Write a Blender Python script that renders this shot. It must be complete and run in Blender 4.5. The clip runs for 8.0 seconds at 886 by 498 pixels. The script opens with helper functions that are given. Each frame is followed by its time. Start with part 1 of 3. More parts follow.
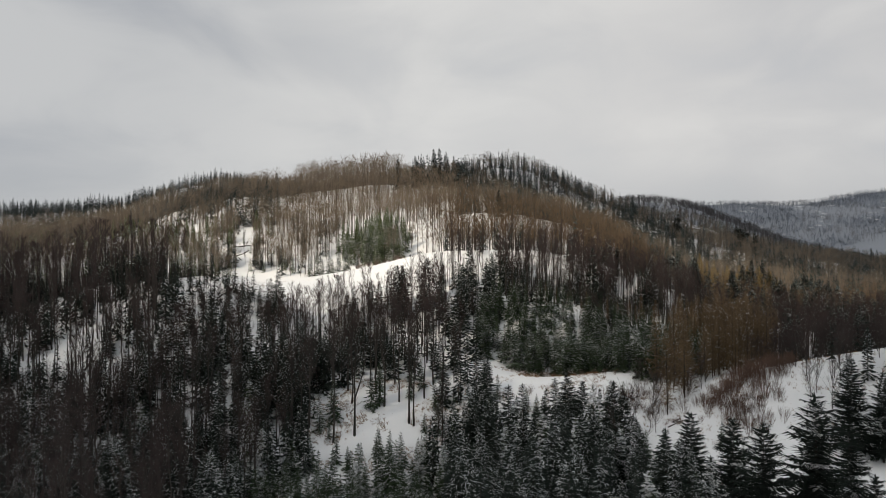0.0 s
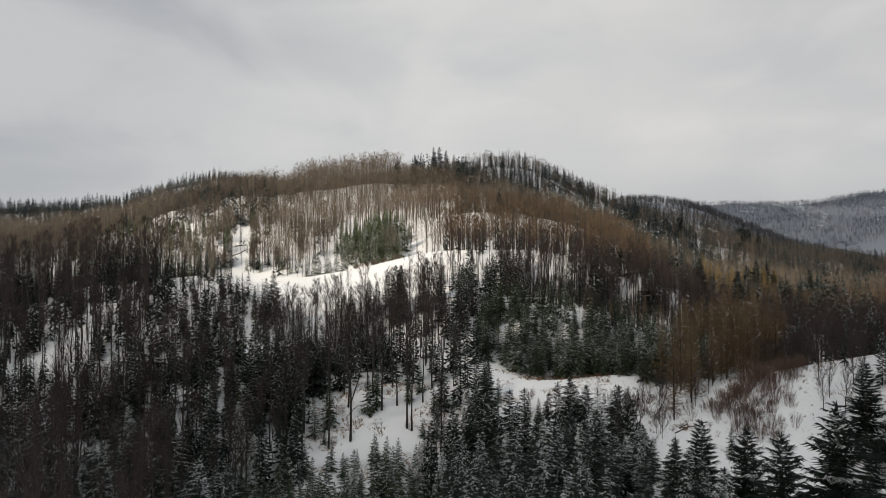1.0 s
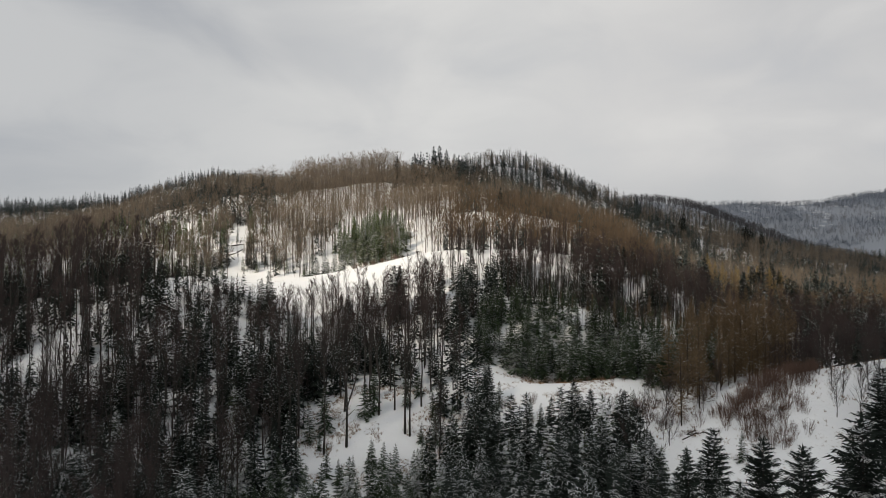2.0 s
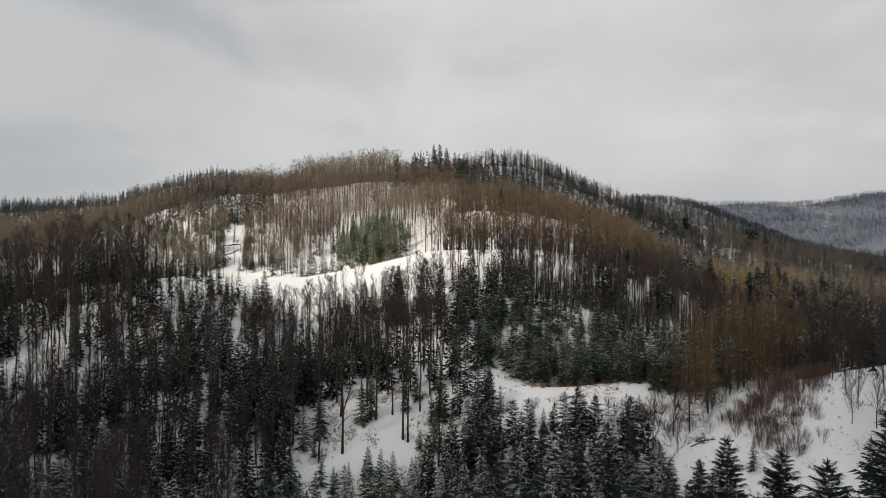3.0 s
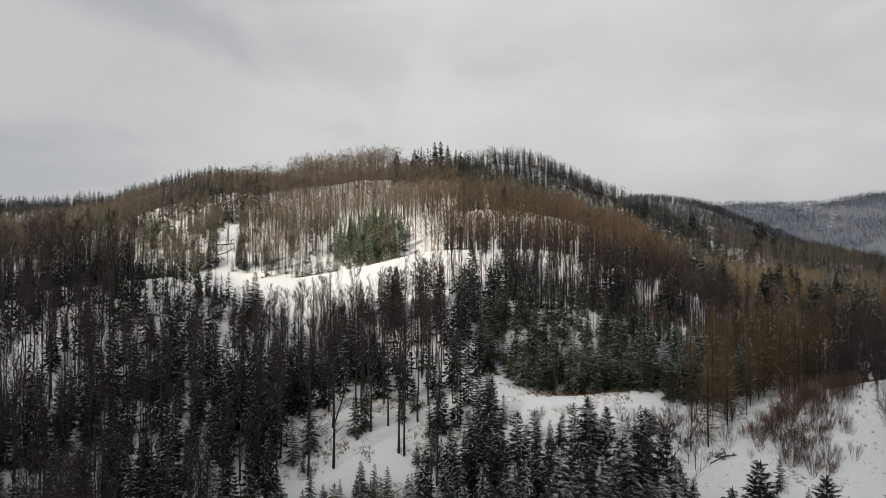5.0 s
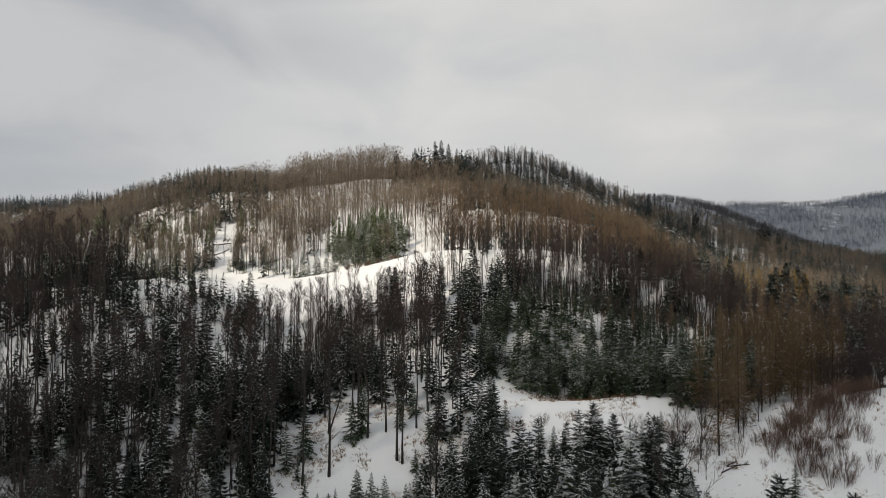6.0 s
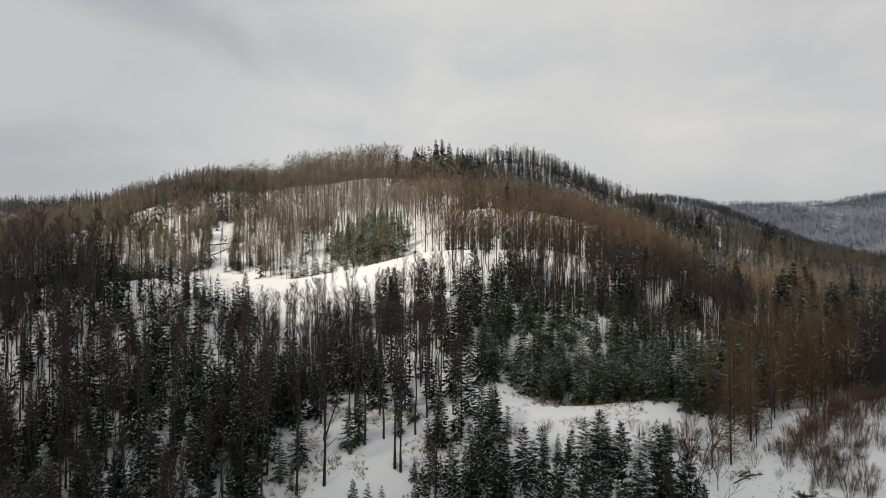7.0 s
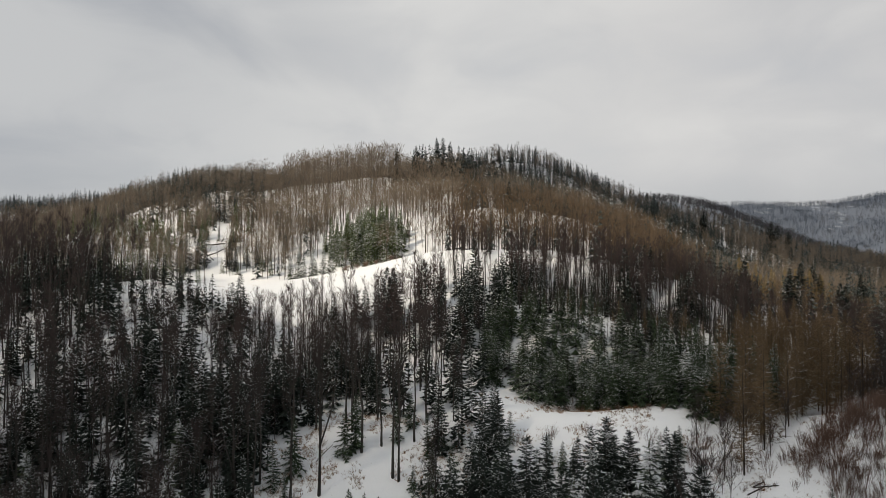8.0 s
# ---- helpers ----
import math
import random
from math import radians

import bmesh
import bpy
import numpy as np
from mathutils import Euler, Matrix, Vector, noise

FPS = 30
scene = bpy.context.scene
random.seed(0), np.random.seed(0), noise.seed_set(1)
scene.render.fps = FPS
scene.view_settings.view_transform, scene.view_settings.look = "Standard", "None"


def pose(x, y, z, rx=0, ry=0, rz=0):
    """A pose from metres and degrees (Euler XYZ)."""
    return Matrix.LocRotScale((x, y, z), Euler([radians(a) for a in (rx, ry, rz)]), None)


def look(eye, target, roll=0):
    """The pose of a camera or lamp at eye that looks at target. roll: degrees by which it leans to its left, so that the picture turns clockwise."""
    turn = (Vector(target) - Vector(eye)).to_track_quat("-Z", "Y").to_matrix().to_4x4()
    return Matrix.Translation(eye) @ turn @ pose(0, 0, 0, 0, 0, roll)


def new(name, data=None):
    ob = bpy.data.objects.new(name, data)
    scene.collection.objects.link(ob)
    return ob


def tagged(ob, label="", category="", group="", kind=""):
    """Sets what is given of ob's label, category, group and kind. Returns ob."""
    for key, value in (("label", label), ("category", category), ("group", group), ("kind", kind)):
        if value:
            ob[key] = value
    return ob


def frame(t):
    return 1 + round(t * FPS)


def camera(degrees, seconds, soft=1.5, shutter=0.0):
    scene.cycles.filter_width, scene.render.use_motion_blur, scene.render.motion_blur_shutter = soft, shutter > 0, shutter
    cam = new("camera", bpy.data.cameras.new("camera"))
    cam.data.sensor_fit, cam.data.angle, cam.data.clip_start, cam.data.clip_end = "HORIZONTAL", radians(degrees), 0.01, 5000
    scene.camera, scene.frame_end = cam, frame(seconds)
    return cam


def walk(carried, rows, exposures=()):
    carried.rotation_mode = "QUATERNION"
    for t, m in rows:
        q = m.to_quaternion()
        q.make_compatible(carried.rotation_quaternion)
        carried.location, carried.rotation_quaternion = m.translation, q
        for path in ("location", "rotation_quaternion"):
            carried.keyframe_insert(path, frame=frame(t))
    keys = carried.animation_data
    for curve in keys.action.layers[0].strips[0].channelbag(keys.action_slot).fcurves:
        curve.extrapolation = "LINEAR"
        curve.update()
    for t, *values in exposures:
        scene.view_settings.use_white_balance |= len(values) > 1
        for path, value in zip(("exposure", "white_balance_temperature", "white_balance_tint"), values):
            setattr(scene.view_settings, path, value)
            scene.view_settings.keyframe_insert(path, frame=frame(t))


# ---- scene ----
# ---- camera: a slow level flight towards the hill, 5 m/s ----
EYE = 60.0
cam = camera(72.0, 8.0, soft=0.6)
PATH = []
for t in (0.0, 1.0, 2.0, 3.0, 4.0, 5.0, 6.0, 7.0, 8.0):
    s, q = t - 4.0, (t - 4.0) ** 2 / 4
    yaw, pitch = radians(0.083 * s + 0.024 * q), radians(0.80 + 0.008 * s + 0.006 * q)
    eye = Vector((0.303 * s - 0.026 * q, 5.0 * s, EYE + 0.037 * q))
    ahead = Vector((-math.sin(yaw) * math.cos(pitch), math.cos(yaw) * math.cos(pitch), math.sin(pitch)))
    PATH.append((t, look(eye, eye + 10 * ahead, 0.034 * s - 0.016 * q)))
walk(cam, PATH, exposures=[(0.0, -0.06), (8.0, -0.06)])

# ---- light: grey winter sky, and the sun through a gap in the clouds behind the camera ----
SUN_EL, SUN_AZ = radians(38), radians(232)          # azimuth clockwise from +y
TO_SUN = Vector((math.sin(SUN_AZ) * math.cos(SUN_EL), math.cos(SUN_AZ) * math.cos(SUN_EL), math.sin(SUN_EL)))
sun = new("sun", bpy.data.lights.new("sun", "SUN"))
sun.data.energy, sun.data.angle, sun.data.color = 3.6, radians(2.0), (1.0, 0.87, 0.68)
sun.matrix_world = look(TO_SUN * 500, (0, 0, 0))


class Nodes:
    """A small wrapper round a node tree."""

    def __init__(self, tree):
        self.tree = tree

    def add(self, kind, **values):
        node = self.tree.nodes.new(kind)
        for key, value in values.items():
            if key in ("sky_type", "operation", "blend_type", "data_type", "noise_dimensions", "sun_disc", "sun_elevation", "sun_rotation", "interpolation_type", "attribute_name", "feature", "vector_type", "altitude", "air_density", "dust_density"):
                setattr(node, key, value)
            else:
                name = int(key[1:]) if key[0] == "i" and key[1:].isdigit() else key.replace("_", " ")
                if isinstance(value, bpy.types.NodeSocket):
                    self.tree.links.new(value, node.inputs[name])
                else:
                    node.inputs[name].default_value = value
        return node

    def link(self, a, b):
        self.tree.links.new(a, b)

    def noise(self, vector, scale, detail=3.0, rough=0.55, distortion=0.0):
        return self.add("ShaderNodeTexNoise", Vector=vector, Scale=scale, Detail=detail, Roughness=rough, Distortion=distortion).outputs["Fac"]

    def math(self, op, a, b=0.0, c=0.0):
        return self.add("ShaderNodeMath", operation=op, i0=a, i1=b, i2=c).outputs[0]

    def ramp(self, value, low, high, a=0.0, b=1.0):
        return self.add("ShaderNodeMapRange", interpolation_type="SMOOTHSTEP", i0=value, i1=low, i2=high, i3=a, i4=b).outputs[0]

    def mix(self, fac, a, b):
        node = self.add("ShaderNodeMix", data_type="RGBA")
        for socket, value in ((node.inputs[0], fac), (node.inputs[6], a), (node.inputs[7], b)):
            if isinstance(value, bpy.types.NodeSocket):
                self.tree.links.new(value, socket)
            else:
                socket.default_value = (*value, 1) if isinstance(value, tuple) and len(value) == 3 else value
        return node.outputs[2]


def make_world():
    world = bpy.data.worlds.new("winter_sky")
    scene.world = world
    world.use_nodes = True
    world.node_tree.nodes.clear()
    n = Nodes(world.node_tree)
    sky = n.add("ShaderNodeTexSky", sky_type="NISHITA", sun_disc=False, sun_elevation=SUN_EL, sun_rotation=SUN_AZ)
    clear = n.add("ShaderNodeBackground", Color=sky.outputs[0], Strength=0.08)
    way = n.add("ShaderNodeTexCoord").outputs["Generated"]
    flat = n.add("ShaderNodeVectorMath", operation="MULTIPLY_ADD", i0=way, i1=(1.0, 1.0, 2.0), i2=(3.1, 0.4, 1.7)).outputs[0]
    broad = n.noise(flat, 2.0, 2, 0.45, 0.2)
    fine = n.noise(flat, 4.6, 7, 0.5, 0.6)
    mass = n.ramp(n.math("ADD", n.math("MULTIPLY", broad, 0.55), n.math("MULTIPLY", fine, 0.45)), 0.38, 0.63)
    grey = n.mix(mass, (0.46, 0.475, 0.50), (0.70, 0.70, 0.69))
    up = n.add("ShaderNodeSeparateXYZ", Vector=way).outputs[2]
    thin = n.add("ShaderNodeVectorMath", operation="DOT_PRODUCT", i0=way, i1=(0.04, 0.955, 0.29)).outputs["Value"]
    grey = n.mix(n.ramp(thin, 0.88, 1.0, 0.0, 0.6), grey, (0.76, 0.75, 0.73))
    east = n.add("ShaderNodeVectorMath", operation="DOT_PRODUCT", i0=way, i1=(0.50, 0.84, 0.21)).outputs["Value"]
    grey = n.mix(n.ramp(east, 0.90, 1.0, 0.0, 0.5), grey, (0.74, 0.72, 0.70))
    grey = n.mix(n.ramp(up, 0.03, 0.16, 0.45, 0.0), grey, (0.40, 0.415, 0.44))
    grey = n.mix(n.ramp(up, 0.42, 0.75, 0.0, 0.8), grey, (0.285, 0.305, 0.345))
    west = n.add("ShaderNodeVectorMath", operation="DOT_PRODUCT", i0=way, i1=(-0.62, 0.72, 0.31)).outputs["Value"]
    grey = n.mix(n.ramp(west, 0.80, 1.0, 0.0, 0.45), grey, (0.44, 0.455, 0.48))
    cloud = n.add("ShaderNodeBackground", Color=grey, Strength=1.0)
    cover = n.ramp(fine, 0.1, 0.5, 0.86, 0.97)
    both = n.add("ShaderNodeMixShader", i0=cover, i1=clear.outputs[0], i2=cloud.outputs[0])
    out = n.add("ShaderNodeOutputWorld")
    n.link(both.outputs[0], out.inputs[0])


make_world()


# ---- materials ----
def material(name):
    mat = bpy.data.materials.new(name)
    mat.use_nodes = True
    mat.node_tree.nodes.clear()
    n = Nodes(mat.node_tree)
    place = n.add("ShaderNodeNewGeometry")
    return mat, n, place


def finish(n, color, roughness, bump=None, strength=0.4, distance=0.1, specular=0.3):
    bsdf = n.add("ShaderNodeBsdfPrincipled", Base_Color=color, Roughness=roughness)
    bsdf.inputs["Specular IOR Level"].default_value = specular
    if bump is not None:
        b = n.add("ShaderNodeBump", Strength=strength, Distance=distance, Height=bump)
        n.link(b.outputs[0], bsdf.inputs["Normal"])
    out = n.add("ShaderNodeOutputMaterial")
    n.link(bsdf.outputs[0], out.inputs[0])


def snow_ground_material():
    mat, n, g = material("snow_ground")
    p = g.outputs["Position"]
    broad, mid, fine = n.noise(p, 0.025, 4), n.noise(p, 0.22, 5, 0.6), n.noise(p, 1.6, 4, 0.65)
    white = n.mix(mid, (0.77, 0.785, 0.815), (0.87, 0.872, 0.875))
    litter = n.mix(fine, (0.10, 0.065, 0.04), (0.26, 0.19, 0.12))
    amount = n.math("ADD", n.math("MULTIPLY", broad, 0.35), n.math("ADD", n.math("MULTIPLY", mid, 0.30), n.math("MULTIPLY", fine, 0.35)))
    bare = n.ramp(amount, 0.575, 0.65, 0.0, 0.85)
    # Far ground: patchy blue-grey for distant woods, with haze painted into the tone.
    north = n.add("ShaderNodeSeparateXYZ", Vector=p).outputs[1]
    hazed_wood = n.math("MULTIPLY", n.ramp(north, 740, 860), n.ramp(n.math("ADD", n.math("MULTIPLY", n.noise(p, 0.008, 4, 0.6), 0.6), n.math("MULTIPLY", n.noise(p, 0.06, 3), 0.4)), 0.68, 0.55, 0.0, 0.9))
    white = n.mix(hazed_wood, white, (0.24, 0.26, 0.295))
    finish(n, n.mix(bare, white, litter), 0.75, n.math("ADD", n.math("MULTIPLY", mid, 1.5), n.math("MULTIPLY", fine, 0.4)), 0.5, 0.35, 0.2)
    return mat


def needle_material(name, dark, light, frost):
    """Needles, darker and lighter from tree to tree, with a dusting of frost in patches."""
    mat, n, g = material(name)
    p, up = g.outputs["Position"], n.add("ShaderNodeSeparateXYZ", Vector=g.outputs["Normal"]).outputs[2]
    tree, mid, fine = n.noise(p, 0.13, 2), n.noise(p, 1.3, 2, 0.6), n.noise(p, 5.0, 2, 0.7)
    green = n.mix(n.math("ADD", n.math("MULTIPLY", tree, 0.5), n.math("MULTIPLY", fine, 0.5)), dark, light)
    speck = n.math("ADD", n.math("MULTIPLY", mid, 0.48), n.math("MULTIPLY", fine, 0.52))
    fall = n.math("ADD", n.math("MULTIPLY", n.math("ABSOLUTE", up), 0.22), n.math("ADD", speck, n.math("MULTIPLY", tree, 0.35)))
    lying = n.ramp(fall, 0.96 - frost, 1.06 - frost, 0.0, 0.75)
    finish(n, n.mix(lying, green, (0.66, 0.69, 0.72)), 0.75, None, specular=0.12)
    return mat


def bough_snow_material():
    mat, n, g = material("bough_snow")
    p = g.outputs["Position"]
    clumps = n.math("ADD", n.math("MULTIPLY", n.noise(p, 0.35, 2), 0.5), n.math("MULTIPLY", n.noise(p, 4.0, 3, 0.65), 0.5))
    finish(n, n.mix(n.ramp(clumps, 0.35, 0.6), (0.42, 0.44, 0.46), (0.80, 0.81, 0.82)), 0.7, n.noise(p, 6.0, 3), 0.5, 0.06, 0.2)
    return mat


def bark_material(name, dark, light, snow):
    mat, n, g = material(name)
    p = g.outputs["Position"]
    fine, broad = n.noise(p, 2.4, 4, 0.7), n.ramp(n.noise(p, 0.16, 2), 0.25, 0.75)
    up = n.add("ShaderNodeSeparateXYZ", Vector=g.outputs["Normal"]).outputs[2]
    tone = n.mix(n.math("ADD", n.math("MULTIPLY", fine, 0.5), n.math("MULTIPLY", broad, 0.5)), dark, light)
    lying = n.ramp(n.math("ADD", n.math("MULTIPLY", n.math("ABSOLUTE", up), 0.5), n.math("MULTIPLY", fine, 0.8)), 1.0 - snow, 1.12 - snow, 0.0, 0.8)
    finish(n, n.mix(lying, tone, (0.74, 0.76, 0.79)), 0.85, fine, 0.5, 0.05, 0.15)
    return mat


SNOW_GROUND = snow_ground_material()
BOUGH_SNOW = bough_snow_material()
SPRUCE = needle_material("spruce_needles", (0.008, 0.012, 0.011), (0.030, 0.040, 0.031), 0.0)
SPRUCE_SNOWY = needle_material("snowy_spruce_needles", (0.034, 0.050, 0.018), (0.125, 0.155, 0.058), 0.06)
SPRUCE_LADEN = needle_material("laden_spruce_needles", (0.03, 0.045, 0.025), (0.08, 0.10, 0.05), 0.08)
SPRUCE_YOUNG = needle_material("young_spruce_needles", (0.012, 0.022, 0.012), (0.045, 0.066, 0.032), 0.02)
SPRUCE_DARK = needle_material("dark_spruce_needles", (0.006, 0.009, 0.008), (0.021, 0.029, 0.023), -0.04)
# Distant ridge spruces: pale blue-grey, aerial haze put into the needle colour.
SPRUCE_HAZED = needle_material("hazed_spruce_needles", (0.19, 0.215, 0.255), (0.31, 0.345, 0.40), 0.0)
# Far hillside spruces: needles lightened and blued to stand for haze.
SPRUCE_FAR_HAZED = needle_material("far_hazed_needles", (0.022, 0.030, 0.030), (0.058, 0.071, 0.067), 0.03)
TWIG_HILL = bark_material("pale_fine_twigs", (0.098, 0.080, 0.063), (0.250, 0.198, 0.150), 0.0)
TWIG_RUST = bark_material("rust_brown_twigs", (0.058, 0.042, 0.029), (0.165, 0.118, 0.077), 0.0)
TRUNK_HILL = bark_material("pale_beech_bark", (0.055, 0.048, 0.040), (0.150, 0.128, 0.105), 0.0)
# Ridge behind: brown twigs greyed towards blue, haze carried by the colour.
TWIG_RIDGE_HAZED = bark_material("hazed_brown_twigs", (0.055, 0.052, 0.055), (0.115, 0.110, 0.115), 0.0)
# Twigs of the distant ridges, paled blue-grey in place of haze.
TWIG_HAZED = bark_material("hazed_twigs", (0.20, 0.205, 0.22), (0.33, 0.335, 0.355), 0.0)
TRUNK_SPRUCE = bark_material("spruce_bark", (0.02, 0.016, 0.014), (0.055, 0.045, 0.038), 0.0)
TRUNK_BEECH = bark_material("beech_bark", (0.022, 0.020, 0.018), (0.075, 0.068, 0.062), 0.02)
TWIG_BEECH = bark_material("beech_twigs", (0.028, 0.021, 0.021), (0.082, 0.061, 0.057), 0.0)
TWIG_LARCH = bark_material("larch_twigs", (0.062, 0.045, 0.029), (0.205, 0.143, 0.082), 0.0)
TWIG_YELLOW = bark_material("golden_larch_twigs", (0.15, 0.108, 0.045), (0.27, 0.195, 0.085), 0.0)
TWIG_RED = bark_material("shrub_twigs", (0.075, 0.048, 0.038), (0.20, 0.130, 0.100), 0.06)
GRASS = bark_material("dead_grass", (0.14, 0.075, 0.035), (0.30, 0.19, 0.10), 0.10)

# ---- the lie of the land ----
BASE = 30.0
LANDFORMS = {   # centre x, y; half widths; height
    "summit": (-24, 393, 83, 46, 47.5),
    "rear_summit": (81, 594, 96, 114, 47.0),
    "left_shoulder": (-149, 386, 83, 105, 45.5),
    "right_spur": (173, 573, 113, 67, -39.1),
    "upper_slope": (-9, 312, 104, 43, 35.9),
    "clearing_terrace": (-39, 197, 86, 47, 41.0),
    "right_slope": (40, 249, 82, 22, 22.2),
    "left_ridge": (-443, 649, 186, 122, 52.0),
    "knoll": (105, 130, 56, 19, 19.5),
    "glade_bench": (39, 176, 32, 15, -15.6),
    "valley": (-20, 121, 144, 42, -23.5),
    "right_hollow": (151, 217, 77, 63, -2.8),
    "right_foot": (311, 467, 119, 104, -14.5),
    "left_slope": (-192, 250, 72, 50, 14.2),
    "back_left": (-225, 684, 114, 105, 76.0),
    "far_ridge": (1120, 1767, 440, 315, 148.0),
    "middle_ridge": (330, 940, 190, 170, 88.0),
    "near_valley": (-31, -1, 347, 80, -26.1),
    "far_right": (1436, 1714, 401, 353, 84.1),
    "centre_slope": (-33, 191, 47, 33, -43.7),
    "right_upper": (71, 355, 69, 64, 28.1),
    "massif": (27, 537, 317, 126, 84.0),
    "spur_end": (242, 654, 97, 86, 42.9),
    "ridge_foot": (632, 1790, 322, 273, 88.0),
    "hill_back": (58, 1155, 617, 364, 48.0),
    "west_hills": (-638, 968, 350, 343, 60.8),
    "left_foot": (-281, 324, 79, 72, 30.4),
}
FORMS = np.array(list(LANDFORMS.values()))


def land(x, y):
    """Height of the ground at x, y (numbers or arrays)."""
    x, y = np.asarray(x, float)[..., None], np.asarray(y, float)[..., None]
    cx, cy, sx, sy, rise = FORMS.T
    z = BASE + (rise * np.exp(-((x - cx) / sx) ** 2 - ((y - cy) / sy) ** 2)).sum(-1)
    x, y = x[..., 0], y[..., 0]
    far = np.clip((np.hypot(x, y - 300) - 700) / 900, 0, 1)
    z = z + far * (25 * np.sin(x / 310 + 1.0) * np.sin(y / 270) + 22 * np.sin(x / 133 + y / 190) + 40 * np.clip((np.hypot(x, y) - 1500) / 1500, 0, 1.5))
    return z + 0.7 * np.sin(x / 7.3 + 1.3 * np.sin(y / 11)) * np.sin(y / 8.1) + 1.6 * np.sin(x / 23 + y / 31) * np.sin(y / 19 - x / 47)


def mesh_of(name, verts, faces, mats, index=None):
    me = bpy.data.meshes.new(name)
    verts, faces = np.asarray(verts, np.float32), np.asarray(faces, np.int32)
    k = faces.shape[1]
    me.vertices.add(len(verts))
    me.vertices.foreach_set("co", verts.ravel())
    me.loops.add(faces.size)
    me.loops.foreach_set("vertex_index", faces.ravel())
    me.polygons.add(len(faces))
    me.polygons.foreach_set("loop_start", np.arange(0, faces.size, k, dtype=np.int32))
    for m in mats:
        me.materials.append(m)
    if index is not None:
        me.polygons.foreach_set("material_index", np.asarray(index, np.int32))
    me.update(calc_edges=True)
    return me


def build_ground():
    u = np.linspace(-1, 1, 341)
    xs = 4600 * np.sinh(5.2 * u) / np.sinh(5.2)
    v = np.linspace(-1, 1, 381)
    ys = 4600 * np.sinh(5.0 * v) / np.sinh(5.0)
    ys = ys + 200
    gx, gy = np.meshgrid(xs, ys)
    verts = np.stack([gx, gy, land(gx, gy)], -1).reshape(-1, 3)
    i = np.arange(len(ys) - 1)[:, None] * len(xs) + np.arange(len(xs) - 1)
    faces = np.stack([i, i + 1, i + 1 + len(xs), i + len(xs)], -1).reshape(-1, 4)
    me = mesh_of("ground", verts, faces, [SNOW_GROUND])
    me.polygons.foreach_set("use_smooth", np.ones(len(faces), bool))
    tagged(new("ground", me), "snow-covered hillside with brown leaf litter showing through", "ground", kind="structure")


build_ground()


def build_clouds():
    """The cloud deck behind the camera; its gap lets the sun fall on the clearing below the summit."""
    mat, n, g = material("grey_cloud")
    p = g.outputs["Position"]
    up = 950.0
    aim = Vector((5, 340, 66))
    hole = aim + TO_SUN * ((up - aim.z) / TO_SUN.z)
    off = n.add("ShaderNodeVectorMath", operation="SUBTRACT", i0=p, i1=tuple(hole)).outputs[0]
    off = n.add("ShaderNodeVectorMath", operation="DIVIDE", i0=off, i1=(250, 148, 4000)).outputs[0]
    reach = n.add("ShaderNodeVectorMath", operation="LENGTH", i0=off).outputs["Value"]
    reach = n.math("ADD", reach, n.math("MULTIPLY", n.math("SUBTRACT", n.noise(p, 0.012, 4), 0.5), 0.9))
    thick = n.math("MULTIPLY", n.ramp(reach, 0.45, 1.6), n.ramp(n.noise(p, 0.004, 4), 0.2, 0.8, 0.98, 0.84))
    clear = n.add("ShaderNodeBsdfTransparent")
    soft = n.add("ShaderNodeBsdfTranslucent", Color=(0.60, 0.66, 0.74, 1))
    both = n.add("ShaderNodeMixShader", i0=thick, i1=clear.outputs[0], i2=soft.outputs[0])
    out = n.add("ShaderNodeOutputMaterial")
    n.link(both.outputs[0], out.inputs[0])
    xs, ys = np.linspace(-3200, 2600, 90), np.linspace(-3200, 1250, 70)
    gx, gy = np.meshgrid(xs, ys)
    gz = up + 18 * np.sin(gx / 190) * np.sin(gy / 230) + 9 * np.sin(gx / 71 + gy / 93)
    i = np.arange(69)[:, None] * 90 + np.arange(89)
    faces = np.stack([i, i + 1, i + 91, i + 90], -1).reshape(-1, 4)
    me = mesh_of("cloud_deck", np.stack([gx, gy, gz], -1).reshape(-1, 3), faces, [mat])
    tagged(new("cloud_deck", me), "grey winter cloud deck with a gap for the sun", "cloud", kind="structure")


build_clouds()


# ---- trees: each builder gives trunk and crown as vertices and triangles ----
class Soup:
    def __init__(self):
        self.v, self.f = [], []

    def tri(self, a, b, c):
        k = len(self.v)
        self.v += [tuple(a), tuple(b), tuple(c)]
        self.f.append((k, k + 1, k + 2))

    def limb(self, points, radii, sides):
        k = len(self.v)
        for p, r in zip(points, radii):
            for s in range(sides):
                a = 2 * math.pi * s / sides
                self.v.append((p[0] + r * math.cos(a), p[1] + r * math.sin(a), p[2]))
        for i in range(len(points) - 1):
            for s in range(sides):
                a, b = k + i * sides + s, k + i * sides + (s + 1) % sides
                c, d = a + sides, b + sides
                self.f += [(a, b, d), (a, d, c)]

    def sliver(self, root, way, length, width, rng, sag=0.0):
        """A thin twig: one long triangle."""
        w = Vector(way).normalized()
        side = w.cross(Vector((rng.uniform(-1, 1), rng.uniform(-1, 1), rng.uniform(-0.3, 0.3)))).normalized() * width * 0.5
        r = Vector(root)
        self.tri(r - side, r + side, r + w * length - Vector((0, 0, sag * length)))

    def arrays(self):
        return np.array(self.v, np.float32).reshape(-1, 3), np.array(self.f, np.int32).reshape(-1, 3)


GOLDEN = 2.39996


